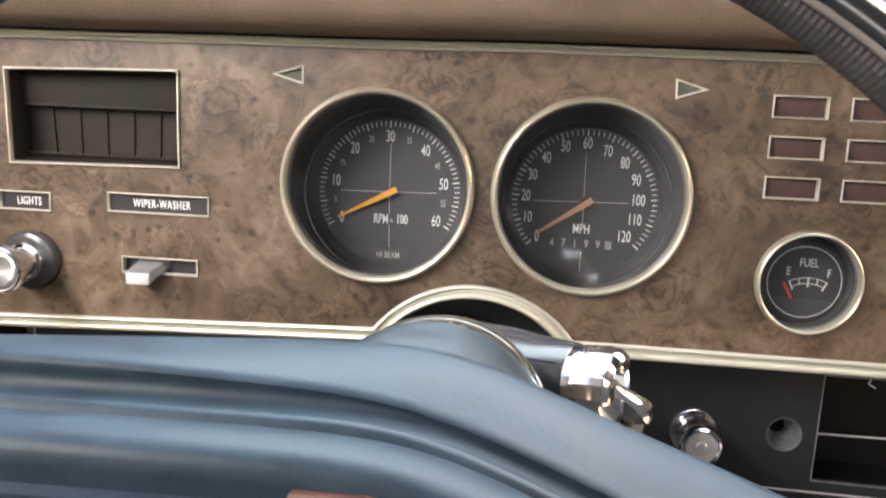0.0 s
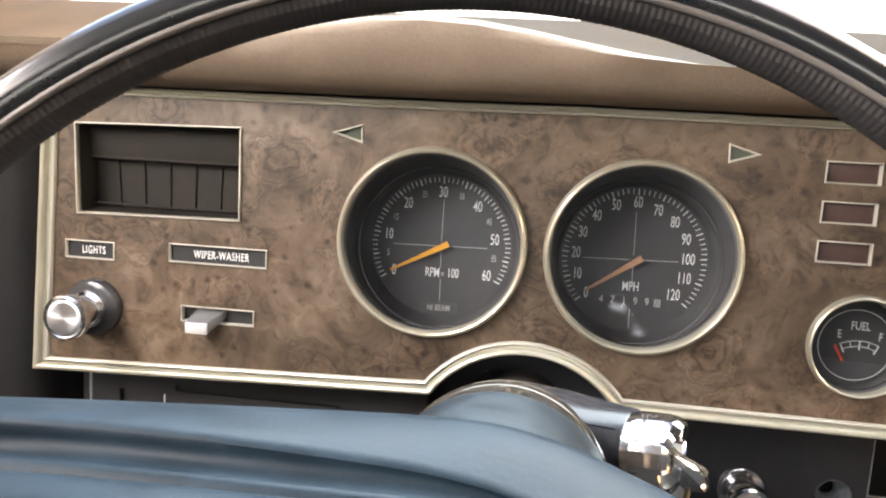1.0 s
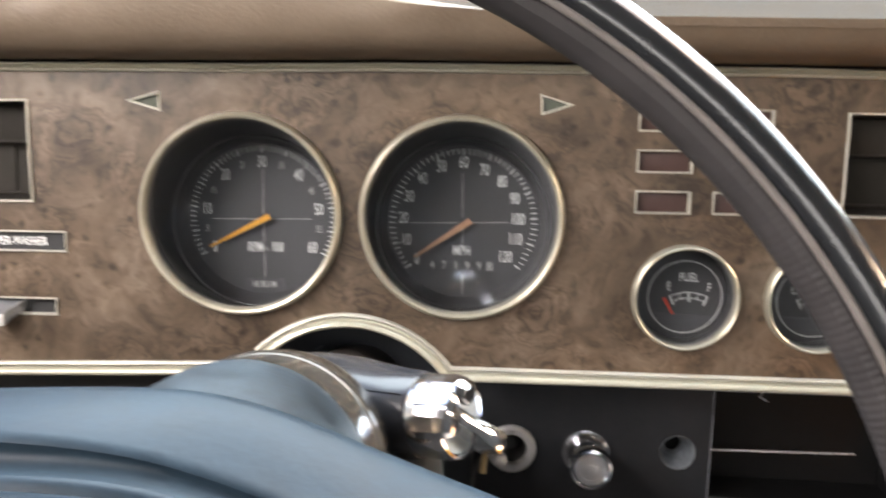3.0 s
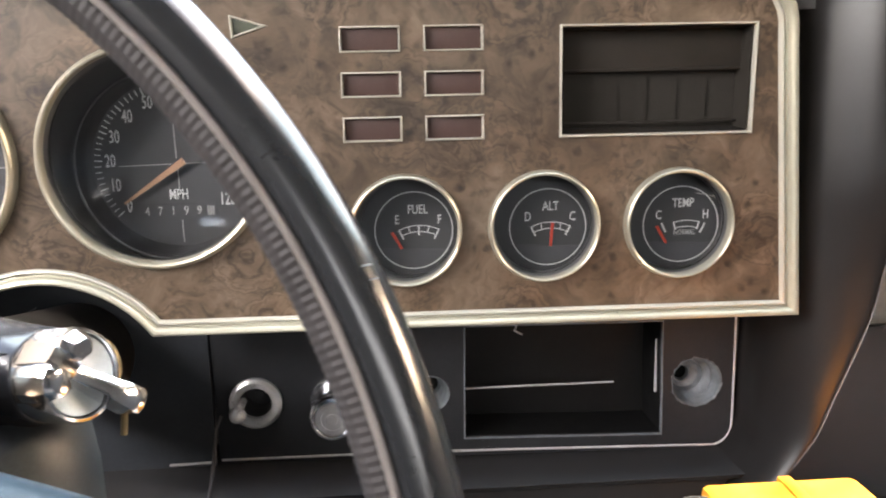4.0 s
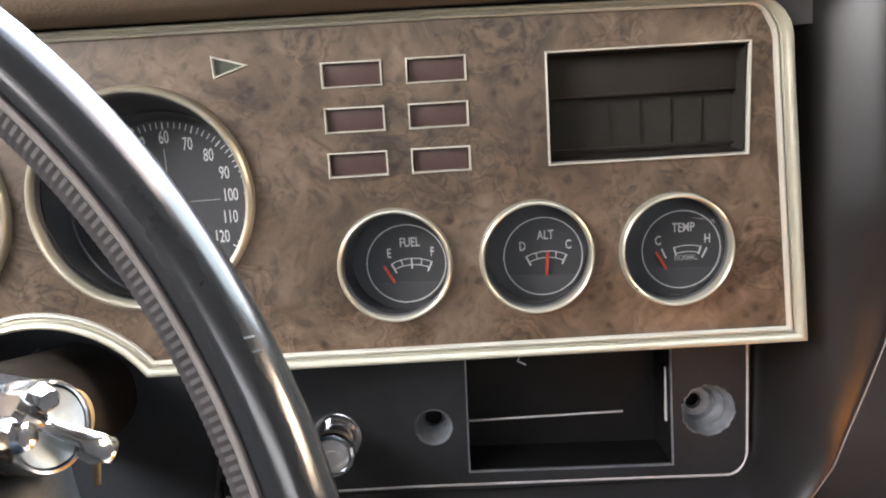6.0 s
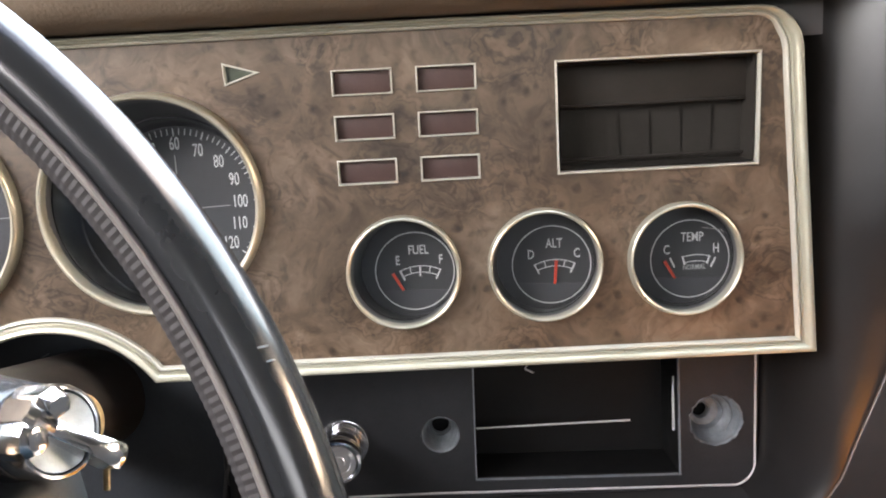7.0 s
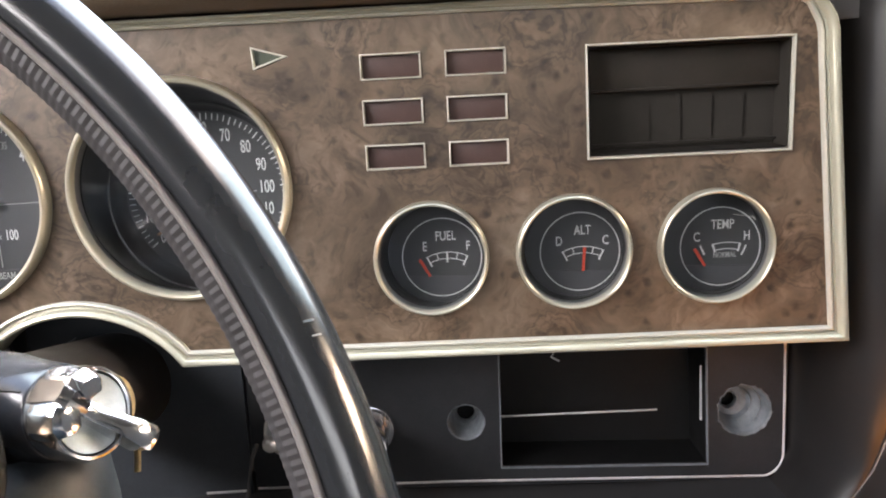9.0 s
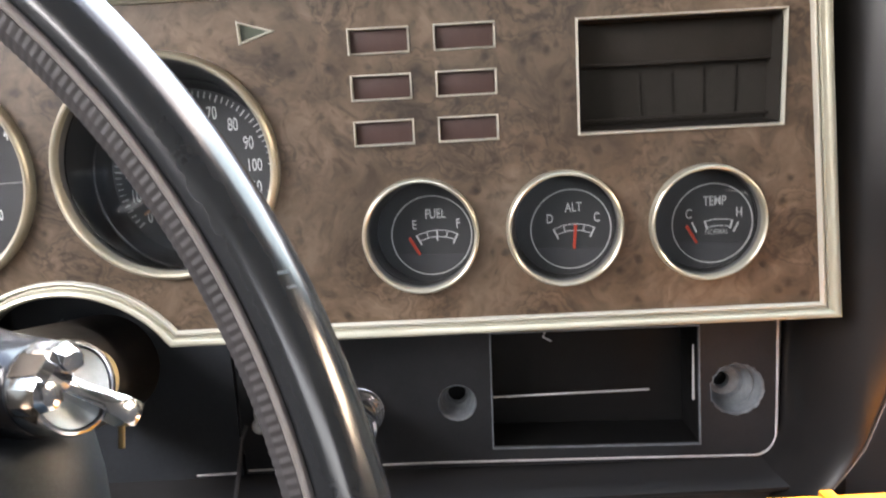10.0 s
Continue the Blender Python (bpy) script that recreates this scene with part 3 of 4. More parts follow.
def small_gauge(name, centre, dial, label, words, draw, needle):
    x, z = centre
    depth = 0.0210
    g = thing(name, (x, depth + 0.004, z - 0.026), label, "gauge", "small round gauges")
    part("bezel", lathe([(0.0252, 0.001), (0.0250, -0.0034), (0.0253, -0.0047), (0.0260, -0.0052), (0.0267, -0.0047), (0.0271, -0.0033), (0.0274, 0.001)], facing(x, 0, z) @ Matrix.Diagonal((1, 1, -1, 1)), 72, True), CREAM, g, "pale aged metal bezel")
    rows = []
    for k in range(6):
        f = k / 5
        r, y = 0.0251 - 0.0003 * f, -0.003 + (depth + 0.003) * f
        rows.append([(x + (dial[0] - x) * f * 0.6 + r * math.cos(2 * math.pi * i / 64), y, z + (dial[1] - z) * f * 0.6 + r * math.sin(2 * math.pi * i / 64)) for i in range(64)])
    part("housing", skin(rows, True), TUBE, g)
    face = part("dial_face", lathe([(0, 0), (0.0268, 0), (0.0268, -0.003), (0, -0.003)], facing(x + (dial[0] - x) * 0.6, depth, z + (dial[1] - z) * 0.6)), DIAL, g)
    low = [(dial[0] + 0.0190 * math.cos(radians(a)), dial[1] + 0.0190 * math.sin(radians(a))) for a in range(208, 333, 7)]
    part("lower_mask", plate(low, (), depth - 0.0016, depth - 0.0010), MASK, g, "dark grey mask over the needle pivot")
    part("ring_line", lathe([(0.0193, 0), (0.0193, 0.0002), (0.01985, 0.0002), (0.01985, 0)], facing(dial[0], depth - 0.0018, dial[1]), 64, True), PRINT, face, smooth=0)
    for text, px, pz, size in words:
        part("wording", lettering(text, dial[0] + px, dial[1] + pz, size, depth - 0.0002), PRINT if size > 0.003 else DIM_PRINT, face, smooth=0)
    bm = bmesh.new()
    for s in draw:
        bar(bm, dial[0] + s[0], dial[1] + s[1], dial[0] + s[2], dial[1] + s[3], s[4], s[4], depth - 0.0003)
    part("scale_marks", bm, PRINT, face, smooth=0)
    bm = bmesh.new()
    bar(bm, dial[0] + needle[0], dial[1] + needle[1], dial[0] + needle[2], dial[1] + needle[3], 0.0012, 0.0015, depth - 0.0030, 0.0008)
    part("needle", bm, RED, g, smooth=0)
    lens = part("lens", lathe([(0, 0.0003), (0.0243, 0.0), (0.0243, -0.0010), (0, -0.0010)], facing(x, 0.003, z), 48), GLASS, g, "clear glass lens")
    lens.visible_shadow = False
    return g


def arc_scale(r0, r1, half, ticks, drop):
    """A curved band of short cells, as strokes."""
    out = []
    for r in (r0, r1):
        for i in range(8):
            a, b = radians(90 + half - 2 * half * i / 8), radians(90 + half - 2 * half * (i + 1) / 8)
            out.append((r * math.cos(a), r * math.sin(a) - drop, r * math.cos(b), r * math.sin(b) - drop, 0.00042))
    for deg, lo, hi, w in ticks:
        a = radians(90 + deg)
        out.append((lo * math.cos(a), lo * math.sin(a) - drop, hi * math.cos(a), hi * math.sin(a) - drop, w))
    return out


def moved(strokes, dx, dz):
    return [(s[0] + dx, s[1] + dz, s[2] + dx, s[3] + dz, s[4]) for s in strokes]


CELLS = [(26, 0.0178, 0.0232, 0.0008), (13, 0.0198, 0.0230, 0.0005), (-13, 0.0198, 0.0230, 0.0005), (-26, 0.0178, 0.0232, 0.0008)]
FUEL_SCALE = moved(arc_scale(0.0198, 0.0230, 26, CELLS + [(0, 0.0178, 0.0232, 0.0009)], 0.0206), 0.0026, -0.0002)
ALT_SCALE = moved(arc_scale(0.0198, 0.0230, 27, CELLS, 0.0206), 0.0018, -0.0002)
TEMP_SCALE = moved(arc_scale(0.0198, 0.0230, 17, [(17, 0.0190, 0.0234, 0.0009), (-17, 0.0190, 0.0234, 0.0009)], 0.0206), 0.0036, -0.0008) + [(-0.0094, 0.0006, -0.0072, -0.0043, 0.0008), (0.0134, -0.0002, 0.0109, -0.0051, 0.0008)]
small_gauge("fuel_gauge", SMALL[0], SMALL_DIALS[0], "round black fuel gauge with a red needle at empty", [("FUEL", 0.0021, 0.0102, 0.0046), ("E", -0.0084, 0.0052, 0.0046), ("F", 0.0131, 0.0048, 0.0046)], FUEL_SCALE, (-0.0062, -0.0092, -0.0110, -0.0006))
small_gauge("ammeter_gauge", SMALL[1], SMALL_DIALS[1], "round black charging gauge with an upright red needle", [("ALT", 0.0017, 0.0103, 0.0046), ("D", -0.0100, 0.0051, 0.0046), ("C", 0.0130, 0.0048, 0.0046)], ALT_SCALE, (0.0013, -0.0097, 0.0023, 0.0023))
small_gauge("temperature_gauge", SMALL[2], SMALL_DIALS[2], "round black temperature gauge with a red needle at cold", [("TEMP", 0.0016, 0.0106, 0.0046), ("C", -0.0111, 0.0046, 0.0046), ("H", 0.0136, 0.0044, 0.0046), ("NORMAL", 0.0027, -0.0047, 0.0027)], TEMP_SCALE, (-0.0077, -0.0093, -0.0128, -0.0005))


def air_vent(corners, label):
    """A framed air outlet: frame, dark box, upper flap and upright vanes."""
    xs, zs = [c[0] for c in corners], [c[1] for c in corners]
    x0, x1, z0, z1 = min(xs) + 0.003, max(xs) - 0.003, min(zs) + 0.003, max(zs) - 0.003
    v = thing("air_vent", ((x0 + x1) / 2, 0.06, z0), label, "air vent", "dashboard air vents")
    part("frame", bead(corners, [(0.0004, 0.002), (0.0004, -0.0012), (0.0006, -0.0016), (0.0011, -0.0016), (0.0014, -0.0010), (0.0016, 0.004)]), SILVER, v, "thin bright metal frame")
    box = [inset(corners, d) for d in (0.0022, 0.003, 0.004)]
    rows = [[(x, y, z) for x, z in loop] for loop, y in zip(box, (0.001, 0.02, 0.058))]
    part("duct", skin(rows, True), VENT, v)
    part("duct_back", plate(inset(corners, 0.002), (), 0.0575, 0.0600), VENT, v)
    zm = z0 + (z1 - z0) * 0.62
    part("flap", block(x0 - 0.001, x1 + 0.001, 0.0120, 0.0146, zm - 0.001, z1 + 0.001, 0.0010), VENT, v)
    part("flap_lip", block(x0, x1, 0.0112, 0.0130, zm - 0.0016, zm - 0.0002, 0.0005), VENT, v)
    n = 6
    step = (x1 - x0) / n
    for i in range(n):
        x = x0 + step * (i + 0.5)
        lean = 0.10 * (i - 2.5) / 2.5
        rows = []
        for h, shift in ((z0 - 0.001, -lean * 0.010), (zm, lean * 0.010)):
            rows.append([(x + shift - step * 0.52, 0.0182, h), (x + shift + step * 0.50, 0.0170, h), (x + shift + step * 0.52, 0.0186, h), (x + shift - step * 0.50, 0.0198, h)])
        bm = skin(rows, True)
        bm.verts.ensure_lookup_table()
        bm.faces.new(bm.verts[:4])
        bm.faces.new(bm.verts[-4:])
        part("vane", bm, VENT, v, smooth=0)
    part("vane_bar", block(x0, x1, 0.0130, 0.0148, z0 + 0.002, z0 + 0.0034, 0.0005), VENT, v)
    return v


air_vent(VENTS[0], "black dashboard air vent in a bright frame beside the light switch")
air_vent(VENTS[1], "black dashboard air vent in a bright frame above the temperature gauge")


def warning_lamp(x, z):
    w = thing("warning_lamp", (x, 0.004, z - 0.006), "unlit dark maroon warning lamp in a thin bright frame", "warning lamp", "dashboard warning lamps")
    part("frame", bead(rectangle(x - 0.0141, x + 0.0141, z - 0.0061, z + 0.0061), FRAME), SILVER, w)
    part("lens", block(x - 0.0129, x + 0.0129, 0.0022, 0.0042, z - 0.0050, z + 0.0050, 0.0004), LAMP_RED, w, "dark maroon lens")
    return w


first = warning_lamp(*LAMPS[0])
for x, z in LAMPS[1:]:
    copy_thing(first, pose(x, 0.004, z - 0.006))

for tri, side in zip(ARROWS, ("left", "right")):
    cx, cz = sum(p[0] for p in tri) / 3, sum(p[1] for p in tri) / 3
    a = thing("turn_signal_arrow", (cx, 0.004, cz - 0.005), "unlit triangular turn arrow with a thin bright outline", "indicator", "turn signal arrows")
    part("frame", bead(tri, [(0.0, 0.001), (0.0, -0.0007), (0.0003, -0.0010), (0.0006, -0.0010), (0.0009, -0.0006), (0.0011, 0.003)]), SILVER, a)
    part("lens", plate(inset(tri, 0.0009), (), 0.0018, 0.0036), LAMP_GREEN, a, "dark green lens")


def name_plate(box, text, size, wide):
    xs, zs = [c[0] for c in box], [c[1] for c in box]
    p = thing("label_plate", (sum(xs) / 4, 0.003, min(zs)), "black plate lettered " + text.lower() + " in a thin bright frame", "label", "control labels")
    part("frame", bead(box, FRAME), SILVER, p)
    back = part("backing", plate(inset(box, 0.001), (), 0.0012, 0.0030), BLACK, p)
    part("wording", lettering(text, sum(xs) / 4 + 0.0016, sum(zs) / 4 - 0.0003, size, 0.0010, wide, bold=0.002, space=1.14), PRINT, back, smooth=0)


name_plate(LIGHTS_BOX, "LIGHTS", 0.0046, 0.60)
name_plate(WIPER_BOX, "WIPER-WASHER", 0.0046, 0.62)

knob = thing("light_switch_knob", (-0.2258, 0.0, 0.6312), "chrome pull knob for the lights on the wooden panel", "knob")
part("collar", lathe([(0, 0.0), (0.0168, 0.0), (0.0168, 0.003), (0.0155, 0.0055), (0.0120, 0.0070), (0, 0.0070)], facing(-0.2258, -0.0002, 0.6312)), COLUMN, knob, "dark collar")
part("stem", lathe([(0, 0.006), (0.0108, 0.006), (0.0104, 0.010), (0.0086, 0.012), (0.0082, 0.019), (0.0094, 0.0205), (0.0094, 0.0225), (0.0086, 0.0240), (0.0100, 0.0252), (0, 0.0252)], facing(-0.2258, 0, 0.6312), 48), CHROME, knob)
part("cap", lathe([(0, 0.024), (0.0098, 0.024), (0.0124, 0.0262), (0.0129, 0.0290), (0.0124, 0.0322), (0.0112, 0.0334), (0.0106, 0.0328), (0, 0.0328)], facing(-0.2258, 0, 0.6312), 64), CHROME, knob)
part("cap_face", lathe([(0, 0.0335)] + [(0.0009 * k, 0.0333 + 0.00008 * (k % 2)) for k in range(1, 11)] + [(0.0102, 0.0327)], facing(-0.2258, 0, 0.6312), 64), BRUSHED, knob, "brushed metal cap face")

switch = thing("wiper_switch", (-0.152, 0.004, 0.6266), "wiper slide switch with a pale grey lever in a bright slot", "switch")
part("frame", bead(SLOT_BOX, FRAME), SILVER, switch)
part("slot", plate(inset(SLOT_BOX, 0.001), (), 0.0040, 0.0060), BLACK, switch)
rows = []
for y, x0, x1, z0, z1 in ((0.0040, -0.1640, -0.1478, 0.6298, 0.6350), (-0.0070, -0.1648, -0.1510, 0.6262, 0.6322), (-0.0100, -0.1650, -0.1520, 0.6245, 0.6312), (-0.0132, -0.1648, -0.1524, 0.6240, 0.6300)):
    rows.append([(x0, y, z0), (x1, y, z0), (x1, y, z1), (x0, y, z1)])
bm = skin(rows, True)
bm.verts.ensure_lookup_table()
bm.faces.new(bm.verts[-4:])
part("lever", bm, SMOKE, switch, "smoky grey lever", smooth=20)
part("lever_tip", block(-0.1650, -0.1522, -0.0146, -0.0130, 0.6239, 0.6301, 0.0005), LEVER, switch, "pale lever tip")

# ---- dashboard body ----
def hood_crest(x):
    return 0.779 + 0.021 * math.exp(-((x + 0.035) / 0.10) ** 2)


dash = thing("dashboard", (0.06, 0.3, 0.45), "black padded vinyl dashboard round the instrument panel", "dashboard")
rows, tops = [], []
for i in range(61):
    x = -0.436 + 1.6 * i / 60
    end = max(0.0, (x - 0.40) / 0.10)
    back = min(end, 1.0) * 0.05
    c = hood_crest(x)
    lip = float(np.interp(x, (-0.1915, -0.0278, 0.0443, 0.2262), (0.7576, 0.7590, 0.7602, 0.7604)))
    rows.append([(x, 0.045 + back, 0.7640), (x, 0.000 + back, lip + 0.0012), (x, -0.0075 + back, lip + 0.0014), (x, -0.0190 + back, lip + 0.0030), (x, -0.0268 + back, lip + 0.0062), (x, -0.0312 + back, 0.7722), (x, -0.0345 + back, (0.781 + c) / 2), (x, -0.0335 + back, c - 0.003),
                 (x, -0.028 + back, c), (x, -0.018 + back, c + 0.001)])
    tops.append([(x, -0.018 + back, c + 0.001), (x, 0.000 + back, c), (x, 0.04 + back, 0.4 * c + 0.6 * 0.806), (x, 0.12, 0.8185), (x, 0.20, 0.8295), (x, 0.34, 0.826), (x, 0.50, 0.815), (x, 0.70, 0.785)])
ends = [row for row in rows if row[0][0] < -0.27]
rows = [row for row in rows if row[0][0] > -0.30]
part("hood", skin(rows), HOOD, dash, "grained padded hood, its brown partly lens glare", 50)
# Hood end darkened to stand for the dark pillar seen past it.
part("hood_end", skin(ends), VINYL, dash, "end of the hood, darkened to stand for the pillar beyond", 50)
part("top_filler", block(-0.272, 0.400, 0.008, 0.018, 0.745, 0.7640), DEEP, dash)
part("dash_top", skin(tops), DASH_TOP, dash, "dashboard top, darkened against strong sky light, brown partly glare", 50)


def pad_front(z):
    """How far the pad stands out: it leans over a little towards its top."""
    return 0.004 + 0.110 * (min(z, 0.66) - 0.489)


def pad_edge(z):
    """The seam of the pad, which sweeps inwards near its foot."""
    pts = [(0.488, 0.377), (0.500, 0.385), (0.5155, 0.397), (0.530, 0.4065), (0.551, 0.4142), (0.574, 0.4235), (0.598, 0.4325), (0.638, 0.4402), (0.70, 0.4446), (0.80, 0.4465)]
    x = float(np.interp(z, [p[0] for p in pts], [p[1] for p in pts]))
    return 0.215 + (x - 0.215) * (0.390 - pad_front(z)) / (0.392 - 0.045 * (0.755 - z))


rows = []
for i in range(27):
    z = 0.489 + 0.272 * i / 26
    f, e = pad_front(z), pad_edge(z)
    x0 = min(0.3865, e - 0.012)
    row = [(x0 - 0.002, 0.070, z), (x0 - 0.001, 0.040, z)]
    for k in (0.0, 0.08, 0.18, 0.30, 0.43, 0.56, 0.68, 0.79, 0.89, 0.96):
        row.append((x0 + (e - x0) * k, 0.028 - (0.026 + f) * (0.12 * k + 0.88 * (1 - (1 - k) ** 2)), z))
    rows.append(row + [(e - 0.0004, 0.0024 - f, z), (e + 0.001, 0.006 - f, z), (e + 0.005, 0.015 - f, z), (e + 0.012, 0.034, z), (e + 0.014, 0.110, z)])
part("end_pad", skin(rows), PAD_VINYL, dash, "rounded vinyl end pad", 60)
part("seam_piping", tube([(pad_edge(z) + 0.0005, 0.0030 - pad_front(z), z) for z in [0.493 + 0.006 * i for i in range(30)]], 0.0005, 6), RUBBER, dash, "pale stitched seam")
rows = []
for i in range(23):
    z = 0.50 + 0.268 * i / 22
    rows.append([(-0.2580, 0.060, z), (-0.2635, 0.020, z), (-0.2685, 0.004, z), (-0.2820, 0.000, z), (-0.3200, 0.004, z), (-0.3600, 0.020, z), (-0.4360, 0.060, z)])
part("side_pad", skin(rows), VINYL, dash, "smooth vinyl side pad", 60)
part("core", block(-0.436, 0.440, 0.170, 0.30, 0.44, 0.762), DEEP, dash)
rows = []
for x in [-0.30 + 0.0230 * i for i in range(31)]:
    d = 0.0038 * min(max((x - 0.12) / 0.16, 0.0), 1.0)
    rows.append([(x, 0.070, 0.5085 - d), (x, 0.040, 0.5065 - d), (x, 0.022, 0.5040 - 0.6 * d), (x, 0.014, 0.5010), (x, 0.015, 0.4985), (x, 0.022, 0.4945), (x, 0.024, 0.4850), (x, 0.028, 0.4550), (x, 0.065, 0.4450)])
part("lower_ledge", skin(rows), BLACK, dash, "black lower ledge", 40)
part("glove_box_side", block(0.464, 1.165, 0.093, 0.30, 0.553, 0.762, 0.012), GREY_TRIM, dash, "grey-green passenger side panel")
part("glove_box_seam", tube([(0.500, 0.0928, 0.553), (0.530, 0.0928, 0.600), (0.545, 0.0928, 0.640)], 0.0012, 6), DEEP, dash, "dark seam in the side panel")
part("glove_box_under", block(0.454, 1.165, 0.113, 0.30, 0.424, 0.550, 0.006), DEEP, dash)

# ---- radio plate with its empty opening ----
Y = 0.045
radio = thing("radio_plate", (0.236, Y + 0.01, 0.505), "satin black plate with an empty radio opening under the instruments", "radio plate")
OPENING = [(0.2286, 0.5160), (0.3416, 0.5128), (0.3404, 0.5800), (0.2294, 0.5813)]
LEFT_HOLE, RIGHT_HOLE, SOCKET = (0.2100, 0.5434), (0.3614, 0.5432), (0.1135, 0.5428)
outline = [(0.0918, 0.5080), (0.3690, 0.5030)] + [(0.3720 + 0.0122 * math.cos(radians(a)), 0.5155 + 0.0122 * math.sin(radians(a))) for a in range(-75, 1, 15)] + [(0.3842, 0.6000), (0.0918, 0.6000)]
ragged = [(RIGHT_HOLE[0] + rr * math.cos(t), RIGHT_HOLE[1] + rr * math.sin(t)) for t, rr in [(2 * math.pi * i / 72, 0.0144 + 0.0003 * math.sin(2 * math.pi * i / 24 + 1) + (0.0005 * math.sin(i * 2.1) * math.sin(i * 0.9) if 40 < i < 72 else 0)) for i in range(72)]]
part("face", plate(outline, [OPENING, circle(*LEFT_HOLE, 0.0103, 40), ragged, circle(*SOCKET, 0.0095, 40), circle(0.1568, 0.5420, 0.0100, 40)], Y, Y + 0.003), SATIN, radio)
line = [(0.0930, 0.5101), (0.2, 0.5093), (0.3000, 0.5067), (0.3660, 0.5048)] + [(0.3705 + 0.0124 * math.cos(radians(a)), 0.5168 + 0.0124 * math.sin(radians(a))) for a in range(-80, 1, 10)] + [(0.3828, 0.55), (0.3822, 0.599)]
part("border_line", tube([(x, Y - 0.0002, z) for x, z in line], 0.0007, 6), LEVER, radio, "thin worn metal border line")
part("opening_edge", bead(OPENING, [(-0.0006, Y + 0.001), (-0.0006, Y - 0.0003), (0.0, Y - 0.0005), (0.0003, Y + 0.001)]), RUBBER, radio, "thin worn opening edge")
# Dark lining and a near sheet that put the opening's shade into colour.
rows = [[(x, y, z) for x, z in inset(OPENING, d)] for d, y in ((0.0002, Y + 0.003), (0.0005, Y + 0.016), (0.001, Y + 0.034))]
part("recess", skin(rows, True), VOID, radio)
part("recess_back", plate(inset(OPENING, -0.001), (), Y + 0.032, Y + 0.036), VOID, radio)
part("cross_rail", block(0.2300, 0.3170, Y + 0.012, Y + 0.0135, 0.5403, 0.5412, 0.0003), LEVER, radio, "thin bright rail inside the opening")
part("side_bracket", block(0.3396, 0.3412, Y + 0.008, Y + 0.0095, 0.5350, 0.5668, 0.0004), LEVER, radio, "pale metal edge of the bracket")

# Bent wire added where a bracket glints in the opening.
part("spring_clip", tube([(0.2560, Y + 0.011, 0.5790), (0.2600, Y + 0.011, 0.5772), (0.2585, Y + 0.011, 0.5748), (0.2630, Y + 0.011, 0.5722)], 0.0005, 6), WORN_CHROME, radio, "tiny bright wire standing in for a bracket glint")
part("paint_chip", block(0.2180, 0.2240, Y - 0.0009, Y + 0.0002, 0.5085, 0.5094, 0.0001), LEVER, radio, "bare chip in the border")


def bushing(c, r, hole_r, hx, hz, ragged):
    """A rubber sleeve seen through a shaft hole: steps that narrow towards an off-centre bore, with a torn lip."""
    rnd = random.Random(7)
    tears = [1 + ragged * rnd.uniform(-1, 1) for _ in range(48)]
    rows = []
    for f, rr, y, torn in ((0, r * 1.05, Y + 0.0012, 1), (0.02, r, Y - 0.0004, 1), (0.05, r * 0.94, Y + 0.0002, 0.6), (0.12, r * 0.90, Y + 0.0052, 0), (0.22, r * 0.84, Y + 0.0066, 0), (0.30, r * 0.82, Y + 0.0056, 0), (0.36, r * 0.74, Y + 0.0092, 0), (0.52, r * 0.66, Y + 0.0106, 0), (0.60, r * 0.64, Y + 0.0094, 0), (0.66, r * 0.56, Y + 0.0126, 0), (0.86, hole_r * 1.25, Y + 0.0136, 0), (0.92, hole_r * 1.06, Y + 0.0130, 0), (0.96, hole_r, Y + 0.0142, 0), (1.0, hole_r * 0.97, Y + 0.0160, 0)):
        rows.append([(c[0] + hx * f + rr * (1 + (k - 1) * torn) * math.cos(2 * math.pi * i / 48), y, c[1] + hz * f + rr * (1 + (k - 1) * torn) * math.sin(2 * math.pi * i / 48)) for i, k in enumerate(tears)])
    return skin(rows, True)


part("shaft_bushing", bushing(LEFT_HOLE, 0.0103, 0.0050, 0.0, 0.0004, 0.01), RUBBER, radio, "grey rubber bushing")
part("shaft_bushing", bushing(RIGHT_HOLE, 0.0147, 0.0043, -0.0050, 0.0012, 0.05), RUBBER, radio, "grey torn rubber bushing")
# Dark sheets added behind the bushings for the shade in their bores.
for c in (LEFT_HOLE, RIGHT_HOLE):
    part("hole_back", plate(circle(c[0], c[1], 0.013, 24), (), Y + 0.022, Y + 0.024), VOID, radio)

side = thing("lower_dash_plate", (0.06, Y + 0.01, 0.500), "black lower plate beside the steering column", "dash plate")
part("face", plate([(-0.0240, 0.5040), (0.0900, 0.5040), (0.0900, 0.6000), (0.0880, 0.6380), (-0.0240, 0.6380)], (), Y, Y + 0.003), LIFTED_SATIN, side)
part("border_line", tube([(0.0642, Y - 0.0002, 0.5085), (0.0885, Y - 0.0002, 0.5090)], 0.0008, 6), LEVER, side)

part("scratch", tube([(-0.0018, Y - 0.0001, 0.5994), (0.0008, Y - 0.0001, 0.6003), (0.0028, Y - 0.0001, 0.6016)], 0.0003, 6), RUBBER, side, "fine pale scratch")

heat = thing("heater_control", (-0.15, Y + 0.01, 0.505), "black heater control plate with a slider slot", "heater control")
part("face", plate(rectangle(-0.2595, -0.0340, 0.5050, 0.6000), [rectangle(-0.1972, -0.0887, 0.5682, 0.5732), rectangle(-0.2347, -0.2307, 0.5570, 0.5670)], Y, Y + 0.003), DEEP, heat)
part("slot_back", plate(rectangle(-0.240, -0.087, 0.552, 0.577), (), Y + 0.006, Y + 0.008), DEEP, heat)
